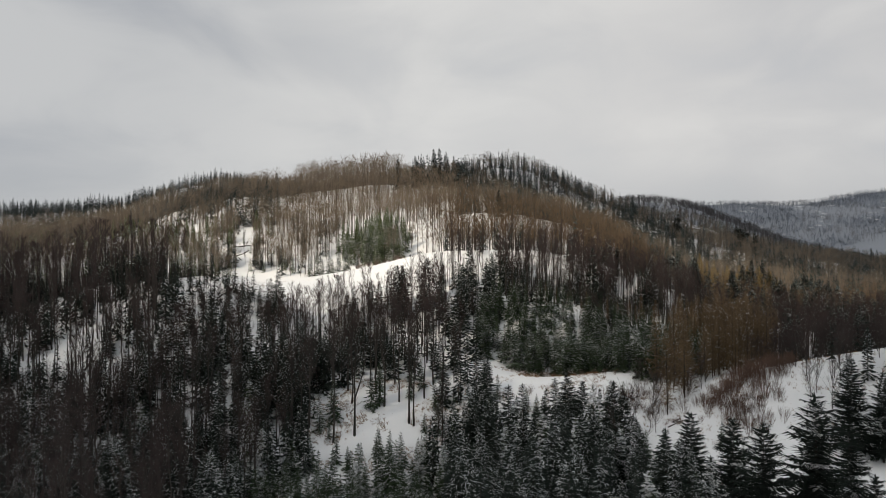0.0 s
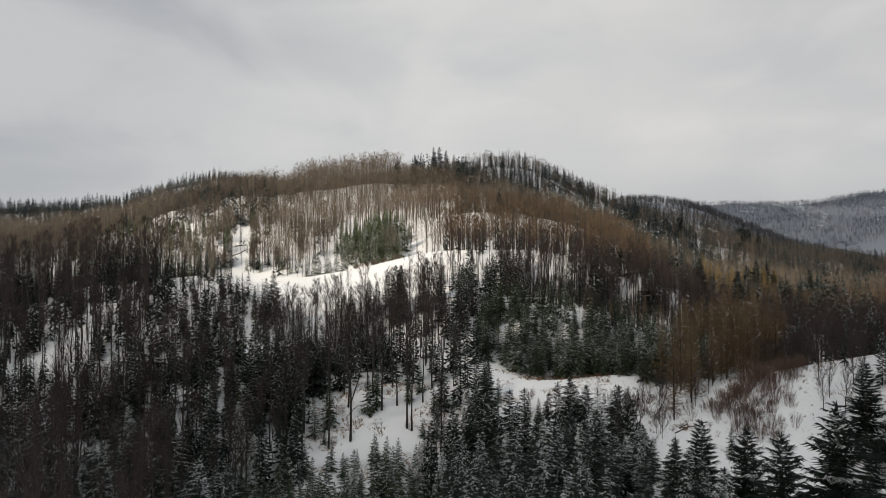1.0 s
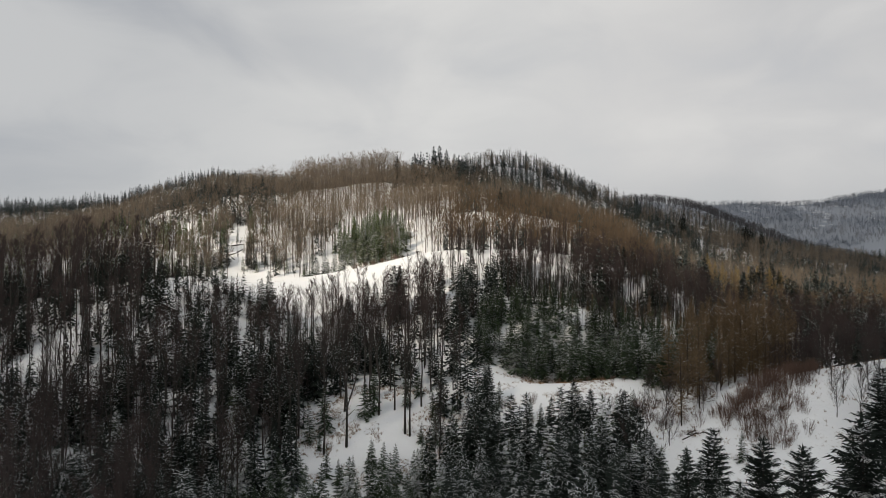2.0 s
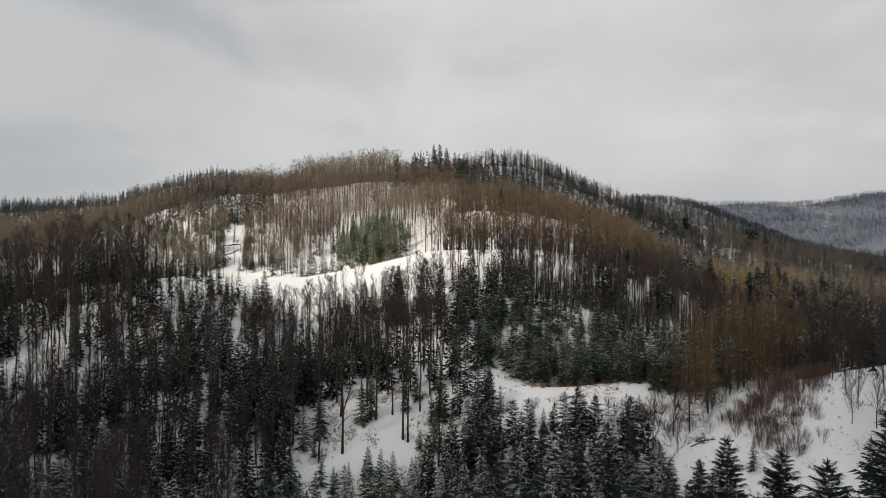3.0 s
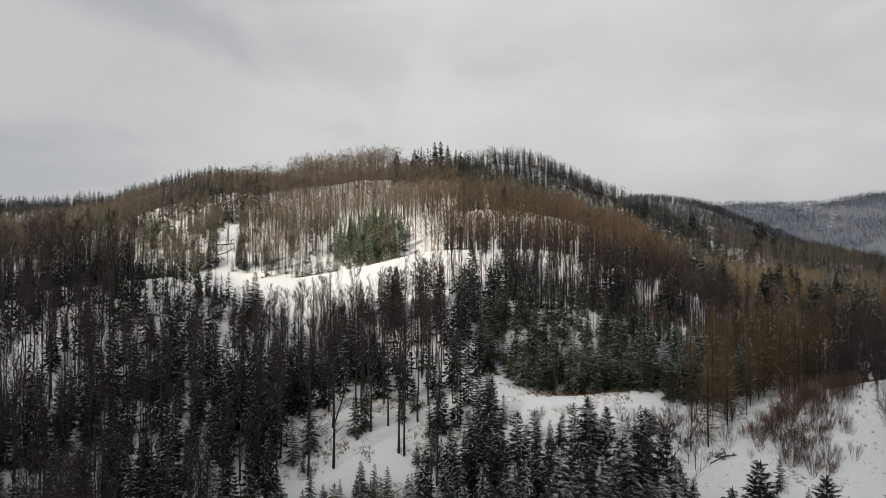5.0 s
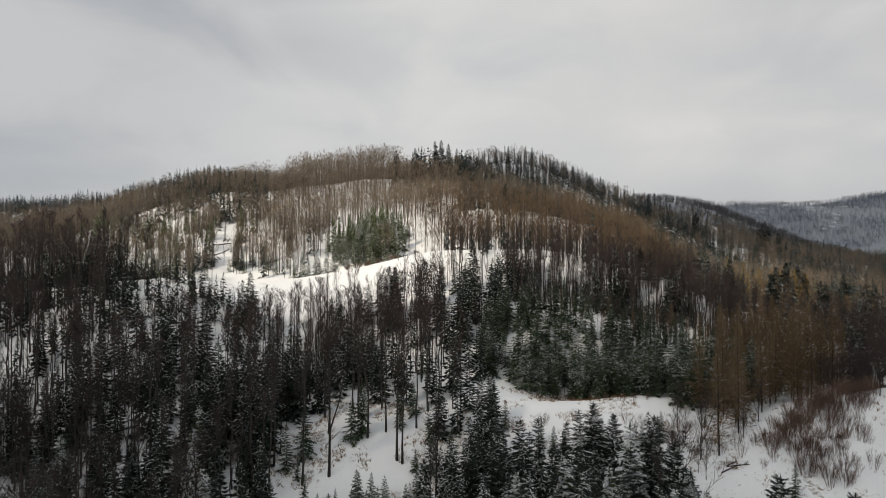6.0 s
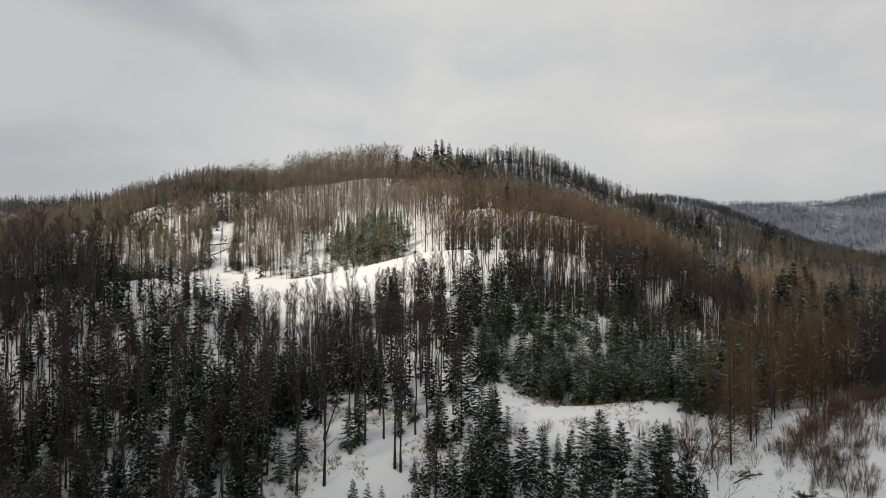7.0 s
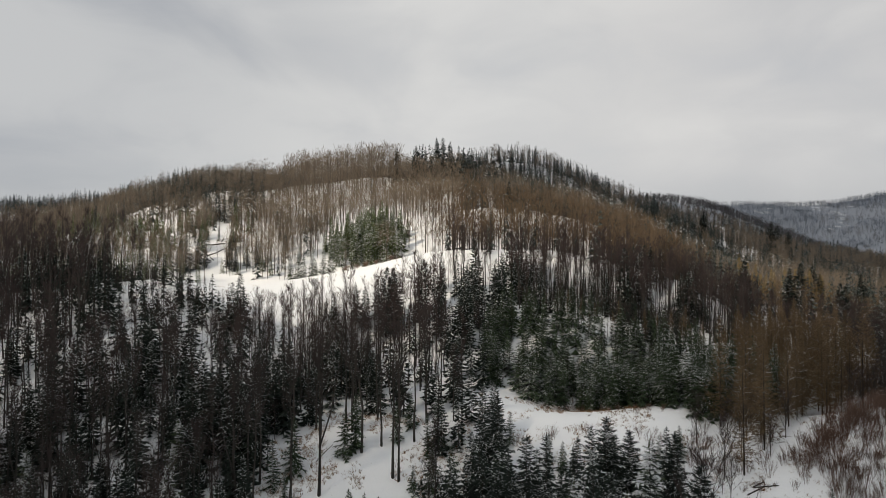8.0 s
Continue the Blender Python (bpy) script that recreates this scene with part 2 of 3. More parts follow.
def spruce_shape(seed, height, radius, boughs, stations, bare=0.05, power=0.7, snow=0.4, wide=0.36, sag=0.30, ragged=0.2, layers=0):
    """Spruce: boughs wound round the stem, each a drooping feather of twigs, with snow lying along some of them."""
    rng = random.Random(seed)
    trunk, crown, white = Soup(), Soup(), Soup()
    lean = rng.uniform(-0.012, 0.012) * height
    spine = [(lean * f * f, 0, height * f - (0.6 if f == 0 else 0)) for f in ((0, 0.3, 0.6, 0.97) if stations > 1 else (0, 0.95))]
    trunk.limb(spine, [height * 0.011, height * 0.0085, height * 0.005, 0.015] if stations > 1 else [height * 0.010, 0.03], 5 if stations > 2 else 3)
    down = Vector((0, 0, -1))
    load = 1 + 1.3 * max(snow - 1.0, 0.0)
    bald = rng.uniform(0, 6.283)
    for i in range(boughs):
        u = (i + rng.uniform(-0.8, 0.8)) / boughs
        f = bare + (0.985 - bare) * min(max(u, 0), 1) ** 0.86
        if layers:
            f = min((round(f * layers) + rng.uniform(-0.16, 0.16)) / layers, 0.985)
        a = i * GOLDEN + rng.uniform(-0.5, 0.5)
        full = max(1 - (f - bare) / (1 - bare), 0.0) ** power
        r = (radius * full + 0.018 * height) * rng.uniform(1 - 1.6 * ragged, 1 + 0.8 * ragged)
        if math.cos(a - bald) > 0.6 and f < 0.5:
            r *= 0.8
        out, side = Vector((math.cos(a), math.sin(a), 0)), Vector((-math.sin(a), math.cos(a), 0))
        rise = (0.75 * f - 0.32 if not layers else 0.42 * f - 0.12) + rng.uniform(-0.12, 0.12)
        root = Vector((lean * f * f, 0, height * f))
        at = lambda s: root + out * (r * s) + Vector((0, 0, r * (rise * s - sag * s * s + 0.16 * s ** 3)))
        laden = rng.random() < snow * (0.55 + 1.5 * noise.noise(Vector((math.cos(a) * 1.2, math.sin(a) * 1.2, f * 6 + seed))))
        w0 = wide * r * rng.uniform(0.8, 1.25) + 0.10
        for k in range(stations):
            q = (k + 0.7) / (stations + 0.15)
            half = (0.62 if stations < 5 else 0.45) / (stations + 0.5)
            w = w0 * (1.12 - 0.62 * q)
            for turn in (-1, 1):
                tip = at(q) + side * (turn * w * rng.uniform(0.75, 1.2)) + out * (r * rng.uniform(0.10, 0.30)) + down * (w * rng.uniform(0.25, 0.6))
                crown.tri(at(q - half), at(min(q + half, 1.02)), tip)
                if laden and stations > 1 and rng.random() < 0.75:
                    start, end = at(q).lerp(tip, rng.uniform(0.0, 0.3)), at(q).lerp(tip, rng.uniform(0.8, 1.1))
                    lift, broad = Vector((0, 0, 0.06)), out * ((0.02 * r + rng.uniform(0.02, 0.06)) * load)
                    white.tri(start + lift - broad, start + lift + broad, end + lift)
        hang = at(0.62) + down * (0.20 * r + rng.uniform(0.15, 0.45) * min(1.0, r / 1.4)) + side * (r * rng.uniform(-0.15, 0.15))
        if stations > 2:
            for h0 in (0.2, 0.55):
                crown.tri(at(h0), at(h0 + 0.36), at(h0 + 0.2) + down * (0.14 * r + 0.1) + side * (r * rng.uniform(-0.12, 0.12)))
        elif stations > 1:
            crown.tri(at(0.08), at(1.0), hang)
        else:
            edge = at(0.95) + down * (0.12 * r)
            crown.tri(root + Vector((0, 0, 0.045 * height)), edge - side * (r * rng.uniform(0.35, 0.75)), edge + side * (r * rng.uniform(0.35, 0.75)))
        if stations > 1:
            crown.tri(at(0.72) - side * (0.08 * r), at(0.72) + side * (0.08 * r), at(1.12))
        if laden:
            b0 = rng.uniform(0.30, 0.6)
            b1 = min(b0 + rng.uniform(0.3, 0.5), 1.06)
            thick = side * ((0.04 if stations > 1 else 0.25) * r * rng.uniform(0.6, 1.5) + 0.04) * (load if stations > 1 else 1)
            lift = Vector((0, 0, 0.10))
            m = at(b0 * 0.4 + b1 * 0.6) + lift * 1.3
            white.tri(at(b0) + lift, m - thick, at(b1) + lift)
            if stations > 1 or snow > 1:
                white.tri(at(b0) + lift, at(b1) + lift, m + thick)
    top = Vector((lean, 0, height))
    for k in range(3):
        a = k * 2.09
        crown.tri(top + Vector((0, 0, 0.2)), top + Vector((0.012 * height * math.cos(a), 0.012 * height * math.sin(a), -height * 0.06)), top + Vector((0.012 * height * math.cos(a + 2), 0.012 * height * math.sin(a + 2), -height * 0.06)))
    return trunk.arrays(), crown.arrays(), white.arrays()


def far_beech_shape(seed, height, spread, twigs, start, width):
    """Bare broadleaf tree of the hill: slim trunk, a full oval crown of fine rising twigs."""
    rng = random.Random(seed)
    trunk, crown = Soup(), Soup()
    lean = Vector((rng.uniform(-0.5, 0.5), rng.uniform(-0.5, 0.5), 0))
    trunk.limb([(0, 0, -0.6), tuple(lean * 0.4 + Vector((0, 0, height * 0.5))), tuple(lean + Vector((0, 0, height * 0.86)))], [height * 0.0085, height * 0.0055, 0.03], 3)
    for i in range(twigs):
        q = rng.random() ** 0.8
        f = start + (0.91 - start) * q
        reach = spread * math.sqrt(max(1 - ((q - 0.5) / 0.56) ** 2, 0.12)) * rng.random() ** 0.55
        a = rng.uniform(0, 6.283)
        root = lean * f + Vector((reach * math.cos(a), reach * math.sin(a), height * f))
        way = Vector((math.cos(a) * 0.4 + rng.uniform(-0.3, 0.3), math.sin(a) * 0.4 + rng.uniform(-0.3, 0.3), rng.uniform(0.6, 1.3)))
        crown.sliver(root, way, height * rng.uniform(0.05, 0.10), width * rng.uniform(0.6, 1.4), rng)
    for i in range(5):
        f, a = rng.uniform(start * 0.9, 0.7), rng.uniform(0, 6.283)
        crown.sliver(lean * f + Vector((0, 0, height * f)), (math.cos(a), math.sin(a), rng.uniform(1.2, 2.6)), height * rng.uniform(0.18, 0.28), width * 1.1, rng)
    return trunk.arrays(), crown.arrays()


def beech_shape(seed, height, spread, limbs, twigs, start=0.42, sides=5, width=0.07, fork=False):
    """Bare broadleaf tree: tall grey trunk, rising limbs, a haze of fine twigs."""
    rng = random.Random(seed)
    trunk, crown = Soup(), Soup()
    bend = [Vector((rng.uniform(-0.25, 0.25), rng.uniform(-0.25, 0.25), 0)) * (height / 25) for _ in range(6)]
    steps, top = (6, 0.96) if sides > 3 else (3, 0.84)
    spine = [Vector((0, 0, height * top * k / steps - (0.7 if k == 0 else 0))) + bend[k % 6] * (k > 0) for k in range(steps + 1)]
    base = height * (0.0078 if sides > 3 else 0.0052)
    radii = [base * (1.35 if k == 0 else 1 - 0.93 * (k / steps) ** 1.15) + 0.012 for k in range(steps + 1)]
    trunk.limb(spine, radii, sides)

    def on(f):
        x = min(f / top, 0.999) * steps
        return spine[int(x)].lerp(spine[int(x) + 1], x - int(x))

    ends = []
    for i in range(limbs):
        f = start + (0.93 - start) * (i + rng.random()) / limbs
        a = rng.uniform(0, 6.283)
        rise = rng.uniform(1.2, 3.0) if sides > 3 else rng.uniform(0.7, 2.2)
        long = spread * (1.15 - 0.75 * abs((f - start) / (1 - start) - 0.25)) * rng.uniform(0.6, 1.1)
        out = Vector((math.cos(a), math.sin(a), rise)).normalized()
        p0 = on(f)
        p1 = p0 + out * long * 0.6
        p2 = p1 + (out + Vector((rng.uniform(-0.3, 0.3), rng.uniform(-0.3, 0.3), 0.35))).normalized() * long * 0.7
        if p2.z > height:
            p2.z = height - rng.uniform(0, 0.6)
        thick = base * 0.30 * (1.2 - f)
        if sides > 4:
            trunk.limb([p0, p1, p2], [thick + 0.02, thick * 0.6 + 0.015, 0.012], 3)
        ends.append((p0, p1, p2))
    if fork:
        a = rng.uniform(0, 6.283)
        p0 = on(0.3)
        p1 = p0 + Vector((math.cos(a) * 1.4, math.sin(a) * 1.4, height * 0.2))
        p2 = p0 + Vector((math.cos(a) * 2.6, math.sin(a) * 2.6, height * 0.52))
        trunk.limb([p0, p1, p2], [base * 0.7, base * 0.5, 0.03], max(3, sides - 1))
        ends += [(p1, p1.lerp(p2, 0.5), p2)] * 3
    for i in range(twigs):
        p0, p1, p2 = ends[rng.randrange(len(ends))]
        s = rng.random() ** 0.7
        p = p0.lerp(p1, s * 2) if s < 0.5 else p1.lerp(p2, s * 2 - 1)
        along = (p2 - p0).normalized()
        way = along * 0.8 + Vector((rng.uniform(-1, 1), rng.uniform(-1, 1), rng.uniform(-0.15, 0.9)))
        crown.sliver(p, way, spread * rng.uniform(0.22, 0.55), width * rng.uniform(0.6, 1.4), rng)
    return trunk.arrays(), crown.arrays()


def larch_shape(seed, height, radius, whorls, per, width=0.10, twigs=2, snow=0.3):
    """Bare larch: straight stem, level branches curving up at their ends, fine hanging twigs, snow along some."""
    rng = random.Random(seed)
    trunk, crown, white = Soup(), Soup(), Soup()
    trunk.limb([(0, 0, -0.6), (0.05, 0, height * 0.5), (0, 0, height)], [height * 0.0075, height * 0.0045, 0.012], 5 if per > 5 else 3)
    for i in range(whorls * per):
        f = 0.11 + 0.88 * (i + rng.uniform(-1.5, 1.5)) / (whorls * per)
        f = min(max(f, 0.08), 0.985)
        reach = radius * max(1 - (f - 0.12) / 0.9, 0.03) ** 0.85 + 0.15
        a = i * GOLDEN + rng.uniform(-0.5, 0.5)
        r = reach * rng.uniform(0.55, 1.15)
        out, side = Vector((math.cos(a), math.sin(a), 0)), Vector((-math.sin(a), math.cos(a), 0))
        root = Vector((0, 0, height * f))
        dip = rng.uniform(-0.28, 0.02) + 0.25 * f
        mid = root + out * r * 0.6 + Vector((0, 0, dip * r))
        tip = root + out * r + Vector((0, 0, (dip + 0.24) * r))
        w = width * rng.uniform(0.6, 1.3)
        crown.tri(root + Vector((0, 0, w * 0.4)), root - Vector((0, 0, w * 0.4)), mid)
        crown.tri(mid + side * w * 0.5, mid - side * w * 0.5, tip)
        for k in range(twigs):
            p = root.lerp(mid, rng.uniform(0.3, 1)) if k % 2 else mid.lerp(tip, rng.random())
            crown.sliver(p, out * 0.5 + side * rng.uniform(-1, 1) + Vector((0, 0, rng.uniform(-0.8, 0.5))), r * rng.uniform(0.25, 0.5), w, rng)
        if rng.random() < snow * (1.25 - f):
            lift = Vector((0, 0, 0.08))
            white.tri(root.lerp(mid, 0.35) + lift, mid + lift - side * 0.05, mid + lift * 1.8 + side * 0.05)
            white.tri(mid + lift - side * 0.05, mid + lift * 1.8 + side * 0.05, tip + lift)
    return trunk.arrays(), crown.arrays(), white.arrays()


def shrub_shape(seed, height, spread, stems, twigs, width=0.06):
    rng = random.Random(seed)
    trunk, crown = Soup(), Soup()
    for i in range(stems):
        a, r = rng.uniform(0, 6.283), spread * rng.uniform(0.3, 1.0)
        foot = Vector((math.cos(a) * r * 0.35, math.sin(a) * r * 0.35, -0.3))
        top = Vector((math.cos(a) * r, math.sin(a) * r, height * rng.uniform(0.6, 1.0)))
        mid = foot.lerp(top, 0.5) + Vector((0, 0, height * 0.08))
        trunk.limb([foot, mid, top], [0.028, 0.018, 0.006], 3)
        for k in range(twigs):
            p = mid.lerp(top, rng.uniform(-0.4, 1))
            crown.sliver(p, (top - foot).normalized() + Vector((rng.uniform(-0.9, 0.9), rng.uniform(-0.9, 0.9), rng.uniform(0, 0.6))), height * rng.uniform(0.15, 0.35), width, rng)
    return trunk.arrays(), crown.arrays()


# ---- kinds: nearest, middle and far shapes with one height each ----
KINDS = {
    "beech_tree": dict(size=26, mats=(TRUNK_BEECH, TWIG_BEECH), far_mats=(TRUNK_HILL, TWIG_HILL), near=[beech_shape(s, 26, 3.9, 24, 460, 0.44 + 0.06 * (s % 3), fork=s % 4 == 0, width=0.046) for s in range(8)],
                       far=[far_beech_shape(40 + s, 26, 4.4, 66, 0.38 + 0.07 * (s % 3), 0.24) for s in range(8)],
                       middle=[beech_shape(20 + s, 26, 4.0, 16, 260, 0.44 + 0.05 * (s % 3), 4, 0.09) for s in range(6)],
                       label="tall bare beech with grey trunk and brown twigs", category="tree", group="bare beeches on the snowy slope"),
    "spruce_tree": dict(size=22, mats=(TRUNK_SPRUCE, SPRUCE, BOUGH_SNOW), far_mats=(TRUNK_SPRUCE, SPRUCE_FAR_HAZED, BOUGH_SNOW), near=[spruce_shape(s, 22, 4.1 - 0.4 * (s % 2), 130, 3, 0.04 + 0.04 * (s % 3), 0.78, (0.35, 1.6, 0.8)[s % 3], 0.40) for s in range(9)],
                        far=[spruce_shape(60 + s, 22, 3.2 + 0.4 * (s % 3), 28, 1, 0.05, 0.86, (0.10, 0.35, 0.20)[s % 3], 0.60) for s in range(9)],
                        middle=[spruce_shape(70 + s, 22, 3.9, 78, 2, 0.05, 0.76, (0.5, 1.7, 1.0)[s % 3], 0.46) for s in range(9)],
                        label="dark green spruce dusted with snow", category="tree", group="spruces of the mixed forest"),
    "old_spruce": dict(size=26, mats=(TRUNK_SPRUCE, SPRUCE_DARK, BOUGH_SNOW), near=[spruce_shape(80 + s, 26, 5.0, 230, 5, 0.06, 0.72, 0.5, 0.34, 0.20, 0.26) for s in range(6)], far=None,
                       label="old dark spruce with spreading boughs, lightly snowed", category="tree", group="old spruces at the valley edge"),
    "valley_fir": dict(size=26, mats=(TRUNK_SPRUCE, SPRUCE_DARK, BOUGH_SNOW), near=[spruce_shape(90 + s, 26, 4.6, 330, 9, 0.08, 0.70, 0.14, 0.34, 0.14, 0.34, 34 + 3 * s) for s in range(5)], far=None,
                       label="old black-green fir with level layered boughs", category="tree", group="old firs at the valley edge"),
    "young_spruce": dict(size=13, mats=(TRUNK_SPRUCE, SPRUCE_YOUNG, BOUGH_SNOW), near=[spruce_shape(100 + s, 13, 2.4 + 0.5 * (s % 3), 78, 3, 0.02, 0.85, (0.5, 0.9)[s % 2], 0.42) for s in range(6)],
                         far=[spruce_shape(160 + s, 13, 2.1, 36, 1, 0.02, 0.80, 0.4, 0.5) for s in range(4)],
                         label="young green spruce with snow on its boughs", category="tree", group="young spruces by the glade"),
    "snowy_spruce": dict(size=14, mats=(TRUNK_SPRUCE, SPRUCE_SNOWY, BOUGH_SNOW), near=[spruce_shape(130 + s, 14, 2.5, 62, 2, 0.02, 0.85, 2.2, 0.46) for s in range(6)],
                         far=[spruce_shape(190 + s, 14, 2.5, 58, 1, 0.02, 0.85, 2.6, 0.5) for s in range(4)],
                         label="snow-dusted bright green spruce on the slope", category="tree", group="snowy spruces on the hillside"),
    "laden_spruce": dict(size=13, mats=(TRUNK_SPRUCE, SPRUCE_LADEN, BOUGH_SNOW), near=[spruce_shape(150 + s, 13, 3.1, 95, 3, 0.02, 0.85, 3.0, 0.42) for s in range(4)], far=None,
                         label="spruce weighed down by thick white snow", category="tree", group="snow-laden spruces by the clearing"),
    "larch_tree": dict(size=22, mats=(TRUNK_SPRUCE, TWIG_LARCH, BOUGH_SNOW), near=[larch_shape(200 + s, 22, 3.3 + 0.3 * (s % 3 - 1), 40, 6, 0.13, 5, (0.22, 0.05, 0.12)[s % 3]) for s in range(6)],
                       far=[larch_shape(230 + s, 22, 2.9, 14, 5, 0.22, 1) for s in range(4)],
                       label="bare larch with rust-brown twigs", category="tree", group="bare larches above the glade"),
    "golden_larch": dict(size=17, mats=(TRUNK_SPRUCE, TWIG_YELLOW, BOUGH_SNOW), near=[larch_shape(260 + s, 17, 2.9, 22, 7, 0.26, 3, 0.05) for s in range(4)], far=None,
                         label="bare larch with golden-yellow twigs", category="tree", group="golden larches on the far slope"),
    "spreading_tree": dict(size=14, mats=(TRUNK_BEECH, TWIG_BEECH), near=[beech_shape(280 + s, 14, 5.2, 22, 420, 0.16, width=0.05, fork=True) for s in range(3)], far=None,
                           label="bare broad-crowned tree at the glade's edge", category="tree", group="bare trees round the glades"),
    "shrub": dict(size=4, mats=(TWIG_RED, TWIG_RED), near=[shrub_shape(300 + s, 4, 2.5, 16, 28, 0.020) for s in range(6)], far=None,
                  label="bare reddish-brown shrub in the snow", category="shrub", group="bare shrubs of the glade"),
}


# ---- the plan of the woods ----
def inside(x, y, cx, cy, rx, ry):
    return ((x - cx) / rx) ** 2 + ((y - cy) / ry) ** 2


def wobble(x, y, size, seed):
    return noise.noise(Vector((x / size, y / size, seed * 7.7)))


def behind_glade(x, y):
    """Metres behind the line where the larches begin."""
    return -(x - 55) * 0.568 + (y - 128) * 0.823


def strip(x, y, ax, ay, bx, by, half):
    """Distance from the segment a-b, over half."""
    t = ((x - ax) * (bx - ax) + (y - ay) * (by - ay)) / ((bx - ax) ** 2 + (by - ay) ** 2)
    t = min(max(t, 0), 1)
    return math.hypot(x - ax - t * (bx - ax), y - ay - t * (by - ay)) / half


def open_snow(x, y):
    """True on the clearings, glades and the open slope."""
    w = 0.35 * wobble(x, y, 9, 1)
    if inside(x, y, -55, 232, 30, 27) < 1 + w or inside(x, y, -83, 240, 15, 32) < 1 + w or inside(x, y, -68, 252, 22, 15) < 1 + w or strip(x, y, -40, 247, -17, 251, 7.5) < 1 + w or strip(x, y, -12, 255, -8, 276, 6.0) < 1 + w:
        return True
    if inside(x, y, -36, 266, 22, 10) < 1 + w:
        return True
    if abs(x + 96 + (y - 275) * 0.30) < 4.2 * (1 + w) and 250 < y < 330:
        return True
    if strip(x, y, 15, 164, 46, 150, 10.5) < 1 + 0.6 * w or inside(x, y, 54, 141, 8, 8) < 1 + w:
        return True
    if 52 < x < (84 if y > 117 else 96) + 10 * w and y > 104 and behind_glade(x, y) < 1.5 + 6 * w:
        return True
    if inside(x, y, -122, 197, 10, 4) < 1 + w or inside(x, y, -112, 158, 7, 5) < 1 + w or inside(x, y, -62, 176, 7, 6) < 1 + w:
        return True
    return inside(x, y, -17, 139, 19, 24) < 1 + w


def wood(x, y):
    """What grows at a spot: kind, height, chance per candidate."""
    n1, n2 = wobble(x, y, 45, 3), wobble(x, y, 18, 4)
    if inside(x, y, -35, 295, 20, 19) < 1 + 0.3 * n2:
        return "snowy_spruce", 13 + 4 * n2, 1.0
    if open_snow(x, y) or inside(x, y, -38, 276, 25, 15) < 1:
        return None
    if inside(x, y, -108, 277, 9, 8) < 1 + 0.4 * n2:
        return "spruce_tree", 11, 0.7
    if 158 < y < 243 and -88 < x < 6 * n2:
        room = min(25.0, (50.3 if x < -45 else 52.0) - float(land(x, y)) + 5 * n2 + max(0.0, x + 42) * 0.10 + max(0.0, x + 16) * 0.5)
        if room < 5 or (room < 13 and random.random() < 0.4):
            return None
        return ("spruce_tree", min(room, 15), 0.5) if random.random() < (0.30 if x > -42 else 0.26) + 0.4 * n1 else ("beech_tree", room, 0.66)
    if -102 < x <= -88 and 188 < y < 234:
        return ("spruce_tree" if random.random() < 0.4 else "beech_tree"), 7, 0.7
    if inside(x, y, 0, 396, 24, 17) < 1:
        return "spruce_tree", 20, 0.7
    if 20 < x < 40 and 215 <= y < 232 and random.random() < 0.5:
        return "spruce_tree", 13, 0.7
    if 24 < x < 78 and 203 <= y < 222:
        pick = random.random()
        return ("spruce_tree", 8, 1.0) if pick < 0.24 + 0.4 * n2 else ("beech_tree", 7 + 2 * n1, 1.0) if pick < 0.55 else ("beech_tree", 20, 0.95)
    if 0 < x < 95 and 222 <= y < 305:
        return ("spruce_tree", 14, 0.4) if random.random() < 0.10 + 0.3 * n1 else ("beech_tree", 7, 0.9) if y < 246 and n2 < 0.12 and random.random() < 0.4 else ("beech_tree", 21, 0.85 if y < 246 else 0.92)
    if strip(x, y, 24, 185, 66, 167, 16) < 1 + 0.3 * n2:
        return "young_spruce", 12, 1.0
    if 0 < behind_glade(x, y) < 34 and 52 < x < 98:
        return "larch_tree", 20 + 6 * n2, 0.86
    if x > 80 and 104 < y < 152 and behind_glade(x, y) < 4:
        return ("spreading_tree", 9.5, 0.6) if random.random() < 0.75 else ("spruce_tree", 12, 0.5)
    if inside(x, y, 143, 302, 9, 8) < 1 + 0.3 * n2 or inside(x, y, 163, 301, 12, 8) < 1 + 0.3 * n2:
        return "golden_larch", 16, 0.85
    if y < 122 and -40 < x < 0:
        return "young_spruce", 10, 0.45
    if -5 < x < 12 and 132 < y < 182:
        return ("spruce_tree", 15, 0.6) if random.random() < 0.6 else ("beech_tree", 21, 0.5)
    if 133 < y < 153 and 12 <= x < 50:
        return "young_spruce", 6, 0.25
    if y < 133 and 0 < x < 41:
        return ("spruce_tree", 17, 0.55) if y < 118 or x < 12 else ("spruce_tree", 13, 0.5)
    if inside(x, y, 13, 200, 19, 22) < 1 + 0.4 * n2:
        return ("spruce_tree", 17, 0.6) if random.random() < 0.75 else ("beech_tree", 17, 0.6)
    if 41 <= x < 53 and y < 134:
        return "spreading_tree", 7, 0.10
    if 182 < y < 222 and 0 < x < 78:
        if x > 24:
            pick = random.random()
            return ("young_spruce", 7, 0.8) if pick < 0.2 + 0.3 * n1 else ("larch_tree", 9 + 2 * n2, 1.0) if pick > 0.75 else ("beech_tree", 9.5 + 2 * n2, 1.0)
        return ("spruce_tree", 16, 0.75) if random.random() < 0.5 + 0.5 * n1 else ("beech_tree", 17, 0.8)
